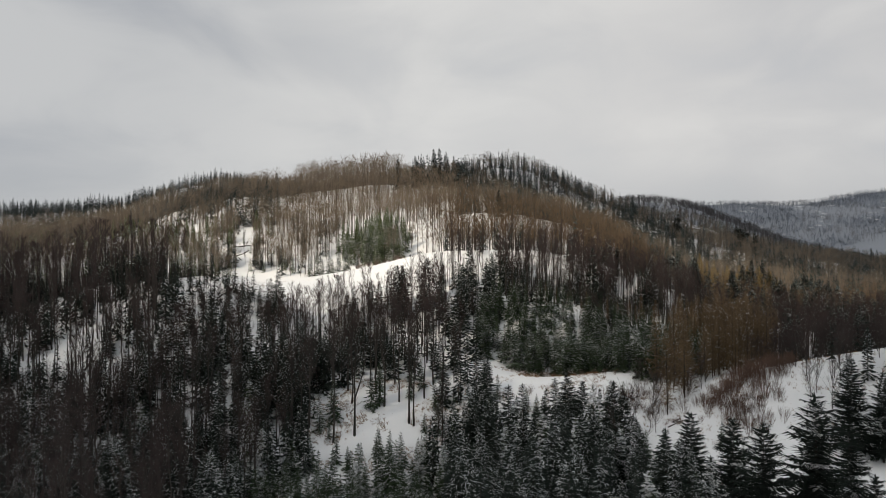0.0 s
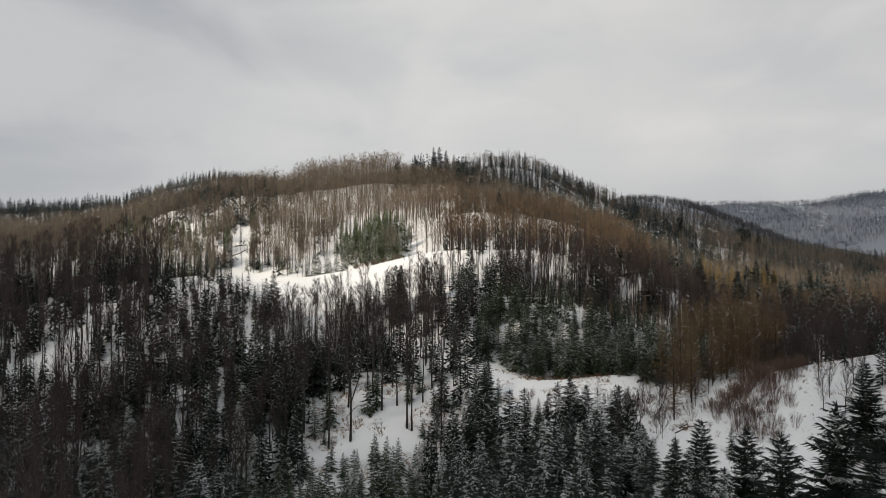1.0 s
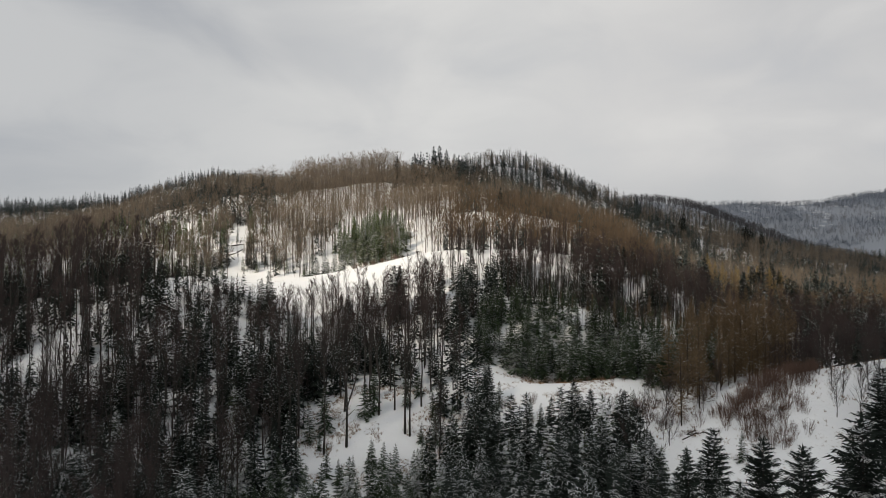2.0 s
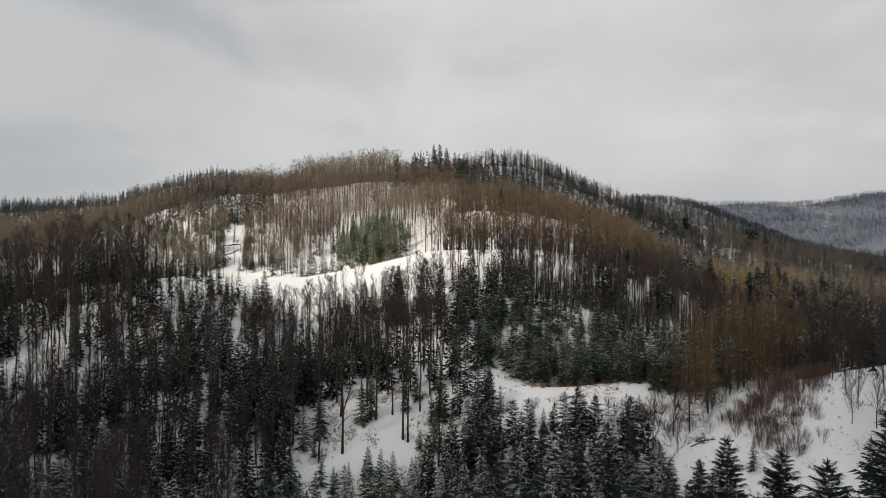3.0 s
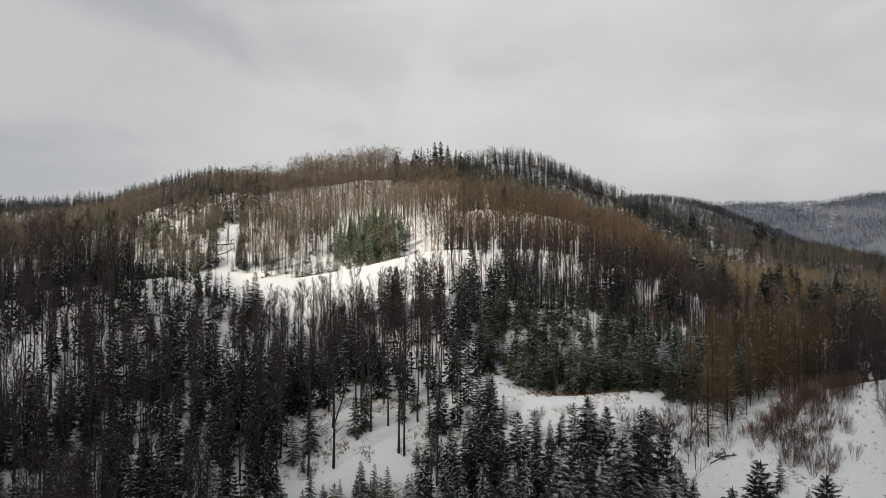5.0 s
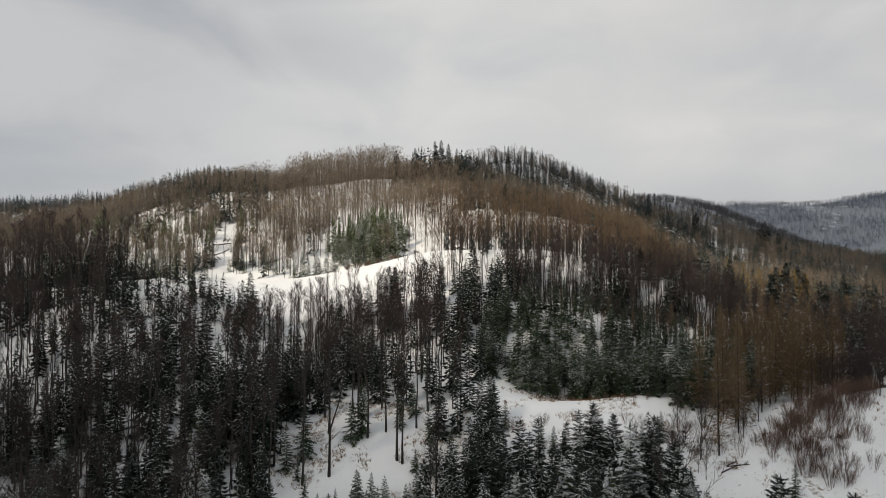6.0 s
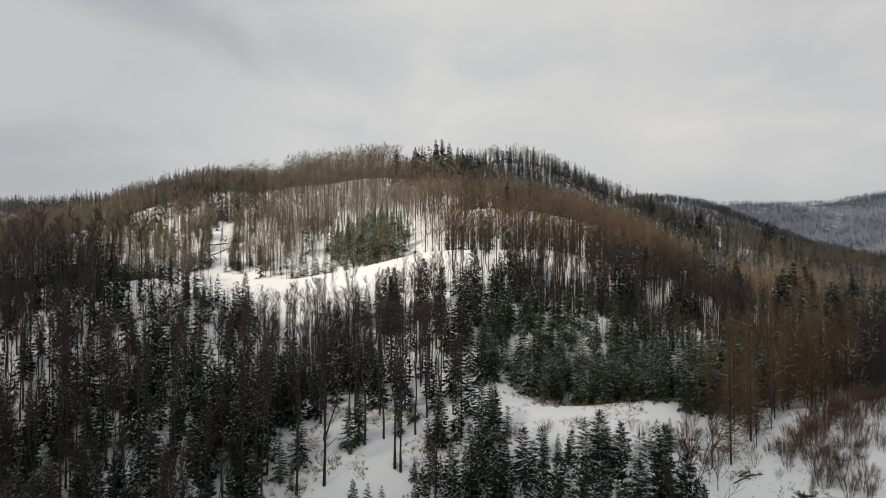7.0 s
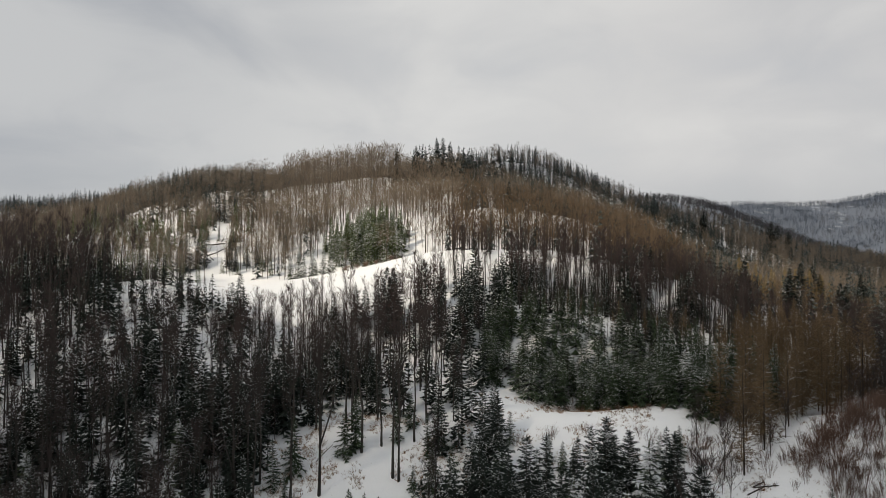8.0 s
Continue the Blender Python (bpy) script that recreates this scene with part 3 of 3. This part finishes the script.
    if y < 215 and x < 0:
        if inside(x, y, -118, 178, 26, 22) < 1 or inside(x, y, -106, 146, 16, 12) < 1:
            return ("spruce_tree", 9, 0.9) if random.random() < 0.4 else ("beech_tree", 24, 0.8)
        spruce = (0.62 if y < 150 else 0.42) + 0.7 * n1
        return ("spruce_tree", 15 + 4 * n2, 0.80) if random.random() < spruce else ("beech_tree", 23 + 3 * n2, 0.84)
    if y > 385 and -25 + 12 * n2 < x < 200:
        return ("spruce_tree", 14, 0.95) if random.random() < 0.62 + 0.6 * n1 else ("beech_tree", 15, 0.75)
    if x > 95 and y < 700:
        share = (0.17 if y < 320 else 0.24) + 0.5 * n1 + 0.3 * n2
        return ("spruce_tree", 16, 0.82) if random.random() < share else ("beech_tree", 10 if 255 < y < 326 and 110 < x < 215 else 15, 0.90)
    if y > 520 and x < -100:
        return "spruce_tree", 13 + 4 * n2, 0.8 + 0.4 * n2
    if x < -95 and 215 < y < 330:
        pick = random.random()
        return ("snowy_spruce", 10 + 3 * n2, 0.72) if pick < 0.42 + 0.45 * n1 else ("beech_tree", 18, 0.66 + 0.3 * n2)
    if x < -95:
        return ("spruce_tree", 14, 0.75) if random.random() < 0.30 + 0.6 * n1 + 0.4 * n2 else ("beech_tree", 17, 0.90 + 0.3 * n2)
    if y < 235:
        return ("spruce_tree", 17, 0.45) if random.random() < 0.16 + 0.35 * n1 else ("beech_tree", 21, 0.8)
    if x > 8 and y > 324:
        return ("spruce_tree", 15, 0.9) if random.random() < 0.55 + 0.5 * n2 else ("beech_tree", 16, 0.9)
    if x > 20:
        return ("spruce_tree", 15, 0.6) if random.random() < 0.08 + 0.3 * n1 else ("beech_tree", 17, 0.92)
    thin = 1.0 if y > 338 else 0.94 + 0.25 * n2 if y > 262 else 0.7
    return ("spruce_tree", 12, 0.4) if random.random() < 0.03 + 0.15 * n1 else ("beech_tree", 20.5 if y > 366 else 17.5, thin)


def plant():
    """All trees as rows of kind, x, y, height, by jittered cells of the plan."""
    rows = []
    for y0, y1, cell in ((62, 230, 3.3), (230, 430, 3.4), (430, 540, 3.9), (540, 720, 5.4)):
        y = y0
        while y < y1:
            half = 0.76 * y + 45
            x = -half
            while x < half:
                px, py = x + random.uniform(-0.5, 0.5) * cell, y + random.uniform(-0.5, 0.5) * cell
                found = wood(px, py)
                if found and random.random() < found[2] and not (py < 108 and px > 40):
                    rise = float(land(px, py + 14) - land(px, py - 6))
                    if py < 330 or rise > (-6 if py < 430 else -2):
                        rows.append((found[0], px, py, found[1] * (random.uniform(0.72, 1.15) if py < 235 else random.triangular(0.5, 1.3, 0.95))))
                x += cell
            y += cell
    return rows


def understory():
    """Brush and small spruces under the tall trees: x from, to; y from, to; spacing; share of spruces; height."""
    rows = []
    for x0, x1, y0, y1, cell, share, tall in ((24, 95, 184, 222, 2.0, 0.55, 7.5), (20, 95, 204, 248, 3.4, 0.1, 19.0), (24, 95, 222, 250, 2.6, 0.3, 6.5), (-115, 15, 366, 402, 3.2, 0.05, 9.0), (-112, 4, 380, 408, 2.2, 0.0, 4.2), (-125, -58, 272, 345, 2.9, 0.25, 8.5), (-175, -34, 132, 214, 2.6, 0.65, 8.0), (95, 150, 150, 230, 3.6, 0.35, 9.0)):
        for i in range(int((x1 - x0) * (y1 - y0) / cell**2)):
            x, y = random.uniform(x0, x1), random.uniform(y0, y1)
            if open_snow(x, y) or wobble(x, y, 16, 12) > 0.24:
                continue
            rows.append(("spruce_tree" if random.random() < share else "beech_tree", x, y, tall * random.uniform(0.6, 1.25)))
    return rows


def grow(kind, x, y, height, shape):
    """One tree of its own: an Empty at its foot with trunk and crown."""
    info = KINDS[kind]
    thing = tagged(new(kind), info["label"], info["category"], info["group"])
    for name, me in zip(("trunk", "crown", "snow"), info["meshes"][shape]):
        ob = new(name, me)
        ob.parent = thing
        if name == "snow":
            tagged(ob, "white snow lying along the boughs", kind="stuff")
    s = height / info["size"]
    wide = s * random.uniform(0.9, 1.15)
    thing.matrix_basis = Matrix.LocRotScale((x, y, float(land(x, y)) - 0.15), Euler((random.uniform(-0.02, 0.02), random.uniform(-0.02, 0.02), random.uniform(0, 6.28))), (wide, wide, s))
    return thing


def spread_out(name, shapes, size, mats, rows, label, category):
    """Trees past counting, joined into one mesh."""
    parts_v, parts_f, parts_m, k = [], [], [], 0
    for n, (x, y, height) in enumerate(rows):
        shape = shapes[n % len(shapes)]
        s, a = height / size, random.uniform(0, 6.28)
        w = s * random.uniform(0.88, 1.15)
        c, d = math.cos(a) * w, math.sin(a) * w
        z = float(land(x, y)) - 0.15
        for m, (v, f) in enumerate(shape):
            parts_v.append(np.stack([v[:, 0] * c - v[:, 1] * d + x, v[:, 0] * d + v[:, 1] * c + y, v[:, 2] * s + z], 1))
            parts_f.append(f + k)
            parts_m.append(np.full(len(f), m))
            k += len(v)
    me = mesh_of(name, np.concatenate(parts_v), np.concatenate(parts_f), mats, np.concatenate(parts_m))
    return tagged(new(name, me), label, category, kind="stuff")


for kind, info in KINDS.items():
    info["meshes"] = [tuple(mesh_of(part, v, f, [m]) for part, (v, f), m in zip(("trunk", "crown", "snow"), shape, info["mats"])) for shape in info["near"]]

# single trees that stand out: kind, x, y, height
SINGLES = [
    # firs of the valley edge
    ("valley_fir", 41.5, 85, 20.5), ("valley_fir", 44.6, 76, 21.2), ("valley_fir", 42.3, 62, 25.5), ("valley_fir", 49.2, 62.2, 29), ("valley_fir", 58.1, 68.5, 22), ("valley_fir", 86, 110, 20.5), ("valley_fir", 90, 106, 19),
    ("valley_fir", 53, 56, 21), ("valley_fir", 36, 62, 17), ("valley_fir", 34.8, 69.3, 17), ("laden_spruce", 30, 72, 15), ("laden_spruce", 38, 75, 13), ("spruce_tree", 68, 92, 17), ("young_spruce", 61.6, 116.8, 6.5), ("young_spruce", 64, 112, 4),
    # spruces below the glade
    ("old_spruce", 29.5, 128.7, 18.6), ("old_spruce", 32.3, 124.9, 18.1), ("laden_spruce", 32.1, 113.9, 22), ("old_spruce", 38.2, 120.9, 18.8), ("spruce_tree", 17.9, 123.6, 20.7), ("spruce_tree", 14.5, 124.9, 20.5), ("old_spruce", 35.7, 105, 21.5),
    ("spruce_tree", 24.5, 130.5, 15.1), ("spruce_tree", 26.3, 125, 19.8), ("spruce_tree", 36.9, 115, 18), ("laden_spruce", 21, 115, 17), ("laden_spruce", 27, 109, 17), ("old_spruce", 24, 112, 17.5), ("laden_spruce", 38, 98, 15), ("old_spruce", 30, 104, 18), ("laden_spruce", 33, 96, 16),
    ("laden_spruce", 13, 116, 15), ("spruce_tree", 10, 121, 17), ("spruce_tree", 10.7, 150, 13.5), ("spruce_tree", 11, 140, 19), ("spruce_tree", 8.5, 146, 17), ("laden_spruce", 10, 131, 15), ("laden_spruce", 41, 108, 12), ("spruce_tree", 6, 135, 16),
    # dark spruces in the broadleaf wood
    ("old_spruce", -82.2, 136.9, 12), ("old_spruce", -58, 124.6, 15), ("old_spruce", -52, 121, 15), ("old_spruce", -64, 122, 13), ("laden_spruce", -46, 124, 16), ("laden_spruce", -75, 130, 12), ("old_spruce", -92, 142, 13), ("laden_spruce", -42, 118, 15), ("laden_spruce", -50, 136, 14), ("laden_spruce", -37, 122, 12),
    # tall beeches and young spruces of the lower slope
    ("beech_tree", -23.8, 139, 32), ("beech_tree", -29, 137, 31), ("beech_tree", -9.8, 143, 31), ("beech_tree", -13, 151, 29), ("beech_tree", -17, 149, 30), ("beech_tree", -34, 131, 30), ("beech_tree", -6, 152, 28), ("beech_tree", -26, 150, 29), ("beech_tree", -20, 156, 28), ("beech_tree", -3.5, 157, 27), ("beech_tree", -31, 147, 28), ("beech_tree", -22, 160, 27), ("beech_tree", -10, 158, 27), ("beech_tree", -36, 141, 29), ("beech_tree", -15, 161, 26), ("beech_tree", -28, 156, 27), ("beech_tree", -8.6, 142.2, 30), ("beech_tree", -1, 150, 27), ("beech_tree", -39, 135, 29),
    ("young_spruce", -5.6, 140.4, 5), ("young_spruce", -30.3, 138, 6), ("young_spruce", -18.4, 150, 11.5), ("young_spruce", -20.5, 148, 10), ("young_spruce", -3, 148, 9), ("young_spruce", -1, 151, 11), ("young_spruce", -33, 128, 8), ("young_spruce", -27, 130, 8), ("young_spruce", -10, 152, 9), ("young_spruce", -24, 128, 6), ("young_spruce", -14, 131, 8), ("young_spruce", -11, 129, 9), ("young_spruce", -17, 133, 7), ("young_spruce", -21, 131, 5), ("young_spruce", -8, 121, 8), ("young_spruce", -2, 140, 9), ("young_spruce", -5, 131, 9), ("young_spruce", 2, 137, 12), ("young_spruce", -30, 144, 11), ("young_spruce", -33, 140, 10), ("young_spruce", -26, 119, 10), ("young_spruce", -10, 116, 10), ("young_spruce", -18, 116, 9), ("young_spruce", -15, 122, 10), ("young_spruce", -22, 121, 9), ("young_spruce", -3, 124, 10), ("young_spruce", -7, 127, 9), ("laden_spruce", 3, 126, 10), ("laden_spruce", -6, 123, 12), ("young_spruce", -13, 119, 13), ("young_spruce", -16, 120.5, 12), ("laden_spruce", -20, 118, 12), ("young_spruce", -12, 123, 11), ("young_spruce", -3, 128, 10), ("young_spruce", 1, 131, 11), ("laden_spruce", -1, 119, 12), ("young_spruce", -19, 157, 9), ("young_spruce", -7, 156, 8),
    # below and beside the sunlit clearing
    ("spruce_tree", -58.6, 196, 18), ("spruce_tree", -62, 198, 13), ("old_spruce", -17.6, 206, 21.6), ("old_spruce", -15.5, 208, 20), ("old_spruce", -6.5, 210, 20), ("spruce_tree", -33, 204, 16), ("spruce_tree", -29.5, 382, 23), ("spruce_tree", -18, 388, 22), ("spruce_tree", -6, 396, 25), ("spruce_tree", -2, 399, 26), ("spruce_tree", 3, 398, 24), ("spruce_tree", 8, 398, 22),
    ("beech_tree", -97, 279, 7), ("beech_tree", -100, 287, 8), ("beech_tree", -103, 297, 9), ("snowy_spruce", -105, 302, 6), ("beech_tree", -108, 311, 10), ("snowy_spruce", -98, 291, 4), ("laden_spruce", -44.4, 258, 11.5), ("laden_spruce", -59, 266, 13), ("laden_spruce", -53, 264, 12), ("laden_spruce", -56, 262, 9), ("laden_spruce", -49, 266, 12), ("laden_spruce", -40, 264, 9), ("laden_spruce", -63, 268, 10), ("laden_spruce", -51, 260, 8),
    ("spruce_tree", -91.5, 278, 12), ("spruce_tree", -88, 276, 9), ("snowy_spruce", -93, 274, 7), ("spruce_tree", -80.6, 282, 12.5), ("spruce_tree", -84, 279, 8), ("snowy_spruce", -77, 276, 10), ("snowy_spruce", -72, 272, 8), ("snowy_spruce", -86, 273, 6), ("snowy_spruce", -36, 258, 5), ("snowy_spruce", -32, 260, 6), ("snowy_spruce", -29, 258, 5),
    ("spruce_tree", -104, 276, 11), ("spruce_tree", -108, 273, 12), ("spruce_tree", -112, 277, 11), ("spruce_tree", -106, 281, 10),
    # dark spruces on the east slope
    ("old_spruce", 104.8, 234, 21.5), ("old_spruce", 106.5, 237, 18), ("old_spruce", 118.6, 231, 20.6), ("old_spruce", 139.4, 237, 20), ("old_spruce", 143.5, 240, 19), ("old_spruce", 147, 244, 15), ("old_spruce", 159.4, 295, 21.6), ("old_spruce", 165.5, 297, 21), ("old_spruce", 155, 296, 19), ("old_spruce", 171, 300, 18),
    ("old_spruce", 72, 280, 26), ("old_spruce", 77.5, 277, 22), ("old_spruce", 31, 318, 16), ("old_spruce", 73.5, 238, 13), ("old_spruce", 78, 240, 12), ("old_spruce", 174, 262, 19), ("old_spruce", 182, 268, 18), ("old_spruce", 160, 258, 16), ("old_spruce", 190, 300, 20),
    ("old_spruce", 245, 485, 21), ("old_spruce", 250, 490, 23), ("old_spruce", 256, 494, 22), ("old_spruce", 261, 488, 20), ("old_spruce", 188, 470, 18), ("old_spruce", 192, 474, 20),
    # edge of the young spruces and bare trees round the glades
    ("young_spruce", 25.4, 168, 10.2), ("laden_spruce", 57.8, 166, 14), ("young_spruce", 62, 160, 12), ("young_spruce", 40, 163, 9),
    ("spreading_tree", 37.2, 106, 22), ("spreading_tree", 48, 138, 6), ("spreading_tree", 51, 143, 7), ("spreading_tree", 55, 140, 6), ("spreading_tree", 58, 145, 7), ("spreading_tree", 53, 148, 8), ("spreading_tree", 60, 141, 7), ("spreading_tree", 47, 132, 6), ("spreading_tree", 63, 145, 8), ("spreading_tree", 51, 131, 11), ("spreading_tree", 57, 137, 9), ("spreading_tree", 61, 134, 8), ("spreading_tree", 66, 138, 9), ("spreading_tree", 50, 126, 8), ("spreading_tree", 99, 133, 11), ("spreading_tree", 97, 126, 9), ("spreading_tree", 93, 140, 10), ("spreading_tree", 88, 145, 9),
]
ROWS = SINGLES + plant() + understory()
for kind in KINDS:
    info = KINDS[kind]
    mine = [r[1:] for r in ROWS if r[0] == kind]
    chosen = [r[1:] for r in SINGLES if r[0] == kind]
    others = sorted(mine[len(chosen):], key=lambda r: r[1])
    room = 300 - len(chosen)
    for n, (x, y, h) in enumerate(chosen + others[:room]):
        grow(kind, x, y, h, n % len(info["meshes"]))
    rest = others[room:]
    brush = [r for r in rest if r[1] < 235 and r[2] < 10.5 and info["far"]]
    middle = [r for r in rest if not info["far"] or (r[1] < 235 and r[2] >= 10.5)]
    if brush:
        spread_out("low_" + kind + "_wood", info["far"], info["size"], info["mats"], brush, info["label"] + ", small, under the tall trees", "wood")
    distant = [r for r in rest if r[1] >= 235 and info["far"]]
    if middle:
        spread_out(kind + "_wood", info["middle"] if "middle" in info else info["near"], info["size"], info["mats"], middle, info["label"] + ", in a dense wood", "wood")
    if kind == "beech_tree":
        rust = [r for r in distant if r[0] > -8 and r[1] < 322]
        distant = [r for r in distant if r[0] <= -8 or r[1] >= 322]
        spread_out("rust_beech_wood", info["far"], info["size"], (TRUNK_BEECH, TWIG_RUST), rust, "bare young beeches with rust-brown twigs, in a dense wood", "wood")
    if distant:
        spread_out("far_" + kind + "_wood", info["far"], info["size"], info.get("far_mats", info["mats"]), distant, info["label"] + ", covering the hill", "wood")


# ---- woods on the distant ridges ----
def far_woods():
    cone = [spruce_shape(400 + s, 20, 3.6, 8, 1, 0.05, 0.65, 0.0, 0.7)[:2] for s in range(3)]
    bare = [far_beech_shape(420 + s, 20, 5.0, 14, 0.10, 1.0) for s in range(3)]
    rows, brown, near = [], [], []
    for cx, cy, rx, ry, cell, tall in ((980, 1640, 620, 330, 6.5, 13.5), (400, 880, 280, 170, 4.8, 13), (-430, 800, 260, 100, 8.0, 20)):
        for i in range(int(4 * rx * ry / cell**2)):
            x, y = cx + random.uniform(-rx, rx), cy + random.uniform(-ry, ry)
            if y < 720 or x > 0.78 * y + 60 or land(x, y + 20) - land(x, y - 20) < -2 or 0 < x < 0.22 * y:
                continue
            v = wobble(x, y, 130, 9) + 0.5 * wobble(x, y, 40, 8) + 0.3 * wobble(x, y, 14, 6)
            if v > 0.26 and y > 1200 and random.random() < 0.75:
                continue
            (near if 0 < x and y < 1200 and v > -0.25 else rows if v < 0.05 else brown).append((x, y, tall * random.uniform(0.7, 1.15)))
    # Both distant woods get their haze from the pale material colours.
    spread_out("distant_spruce_wood", cone, 20, (TWIG_HAZED, SPRUCE_HAZED), rows, "spruce wood on the distant ridges, haze put into its colour", "wood")
    spread_out("distant_hazed_wood", bare, 20, (TWIG_HAZED, TWIG_HAZED), brown, "broadleaf wood on the distant ridges, haze put into its colour", "wood")
    spread_out("distant_bare_wood", bare, 20, (TWIG_RIDGE_HAZED, TWIG_RIDGE_HAZED), near, "bare brown broadleaf wood on the ridge behind, tinted for haze", "wood")


far_woods()

# ---- shrubs of the glade ----
GLADE_SHRUBS = [
    (21.4, 167.6, 1.0), (22.3, 167.9, 0.8), (30.9, 174.5, 2.2), (32.6, 174.3, 2.6), (34.3, 173.7, 2.4), (35.5, 173.3, 2.0), (32.6, 156.6, 0.8), (41.4, 175.2, 1.6), (42.6, 175.2, 1.3), (41.5, 159.1, 0.7), (43.0, 155.6, 1.2), (44.4, 154.0, 1.0), (45.8, 152.8, 0.7), (19.0, 156.5, 0.7), (17.4, 165.7, 0.8), (30.7, 153.9, 0.5),
]
for k in range(110):
    a, r = random.uniform(0, 6.28), random.random() ** 0.5
    dx, dy = 14 * r * math.cos(a), 6.5 * r * math.sin(a)
    grow("shrub", 77 + dx, 132 + dy + 0.5 * dx, random.uniform(2.0, 5.0) * (1.15 - 0.5 * r), k % 6)
for k in range(46):
    a, r = random.uniform(0, 6.28), random.random() ** 0.5
    grow("shrub", 71 + 8 * r * math.cos(a), 122 + 5 * r * math.sin(a), random.uniform(1.4, 4.0), k % 6)
for k in range(26):
    x = 14 + 36 * random.random()
    grow("shrub", x, 170 - 0.34 * (x - 14) + random.uniform(-3, 1.5), random.uniform(0.8, 1.8), k % 6)
for k in range(24):
    grow("shrub", random.uniform(12, 48), random.uniform(138, 150), random.uniform(1.5, 3.2), k % 6)


for k in range(12):
    grow("shrub", random.uniform(52.5, 58), random.uniform(126, 128.5), random.uniform(0.6, 1.2), k % 6)
for k in range(34):
    grow("shrub", random.uniform(47, 66), random.uniform(128, 148), random.uniform(1.4, 3.2), k % 6)
for k, (x, y, tall) in enumerate(GLADE_SHRUBS):
    grow("shrub", x, y, tall, k % 6)
for k in range(14):
    grow("shrub", random.uniform(49, 57), random.uniform(131, 137), random.uniform(0.6, 1.3), k % 6)

for k in range(30):
    grow("shrub", random.uniform(-40, -18), random.uniform(247, 258), random.uniform(0.9, 2.4), k % 6)
for k in range(40):
    x = random.uniform(60, 76)
    grow("shrub", x, 127 + 0.6 * (x - 60) + random.uniform(-3.5, 3), random.uniform(1.2, 3.4), k % 6)

# ---- dead grass and seedlings poking through the snow ----
def tuft_shape(seed):
    rng = random.Random(seed)
    trunk, crown = Soup(), Soup()
    trunk.tri((0, 0, -0.1), (0.05, 0, -0.1), (0, 0, 0.3))
    for k in range(9):
        a = rng.uniform(0, 6.283)
        crown.sliver((rng.uniform(-0.35, 0.35), rng.uniform(-0.35, 0.35), -0.05), (math.cos(a) * 0.7, math.sin(a) * 0.7, 1.2), rng.uniform(0.4, 0.95), 0.09, rng)
    return trunk.arrays(), crown.arrays()


def scatter_grass():
    rows = []
    while len(rows) < 3600:
        pick = random.random()
        if pick < 0.68:
            x, y = random.uniform(-40, 6), random.uniform(110, 165)
        elif pick < 0.78:
            x, y = random.uniform(48, 105), random.uniform(104, 150)
        else:
            x, y = random.uniform(8, 60), random.uniform(140, 172)
        if wobble(x, y, 6, 21) + 0.5 * wobble(x, y, 15, 22) > 0.08:
            rows.append((x, y, random.uniform(0.5, 1.3)))
    spread_out("dead_grass", [tuft_shape(500 + k) for k in range(6)], 0.9, (GRASS, GRASS), rows, "russet dead grass tufts poking through the snow", "grass")


scatter_grass()


# ---- felled trunks in the gap beside the clearing and a brush heap by the glade ----
def felled_log(x, y, length, thick, turn):
    thing = tagged(new("felled_log"), "snow-dusted felled trunk lying on the slope", "log", "felled trunks in the forest gap")
    soup = Soup()
    soup.limb([(0, 0, 0), (0.04, 0.03, length * 0.5), (0, 0, length)], [thick, thick * 0.85, thick * 0.6], 7)
    k = len(soup.v)
    soup.v += [(0, 0, 0), (0, 0, length)]
    for q in range(7):
        soup.f += [(k, (q + 1) % 7, q), (k + 1, 14 + q, 14 + (q + 1) % 7)]
    stem = new("stem", mesh_of("stem", *soup.arrays(), [TRUNK_BEECH]))
    stem.parent = thing
    stubs = Soup()
    rng = random.Random(int(x * 13 + y))
    for q in range(12):
        stubs.sliver((0, 0, length * rng.uniform(0.4, 1)), (rng.uniform(-1, 1), rng.uniform(-1, 1), 0.6), rng.uniform(0.5, 1.6), 0.09, rng)
    twigs = new("branch_stubs", mesh_of("branch_stubs", *stubs.arrays(), [TWIG_BEECH]))
    twigs.parent = thing
    foot = Vector((x, y, float(land(x, y)) + thick * 0.7))
    head = Vector((x + length * math.cos(turn), y + length * math.sin(turn), 0))
    head.z = float(land(head.x, head.y)) + thick * 0.7
    thing.matrix_basis = Matrix.Translation(foot) @ (head - foot).to_track_quat("Z", "Y").to_matrix().to_4x4()


for x, y, length, thick, turn in ((-104, 286, 5, 0.28, 0.9), (-101, 290, 4, 0.25, 1.2), (-106, 296, 6, 0.3, 0.5), (-100, 283, 4, 0.22, 2.4), (-103, 300, 5, 0.26, 1.7), (-105, 280, 4.5, 0.24, 0.2),
                                  (-26, 146, 6, 0.10, 1.1), (-12, 131, 5, 0.09, 0.7), (53.0, 126.3, 3.4, 0.13, 0.15), (54.5, 127.3, 4, 0.11, 6.0), (56.6, 127.8, 2.4, 0.12, 3.3)):
    felled_log(x, y, length, thick, turn)
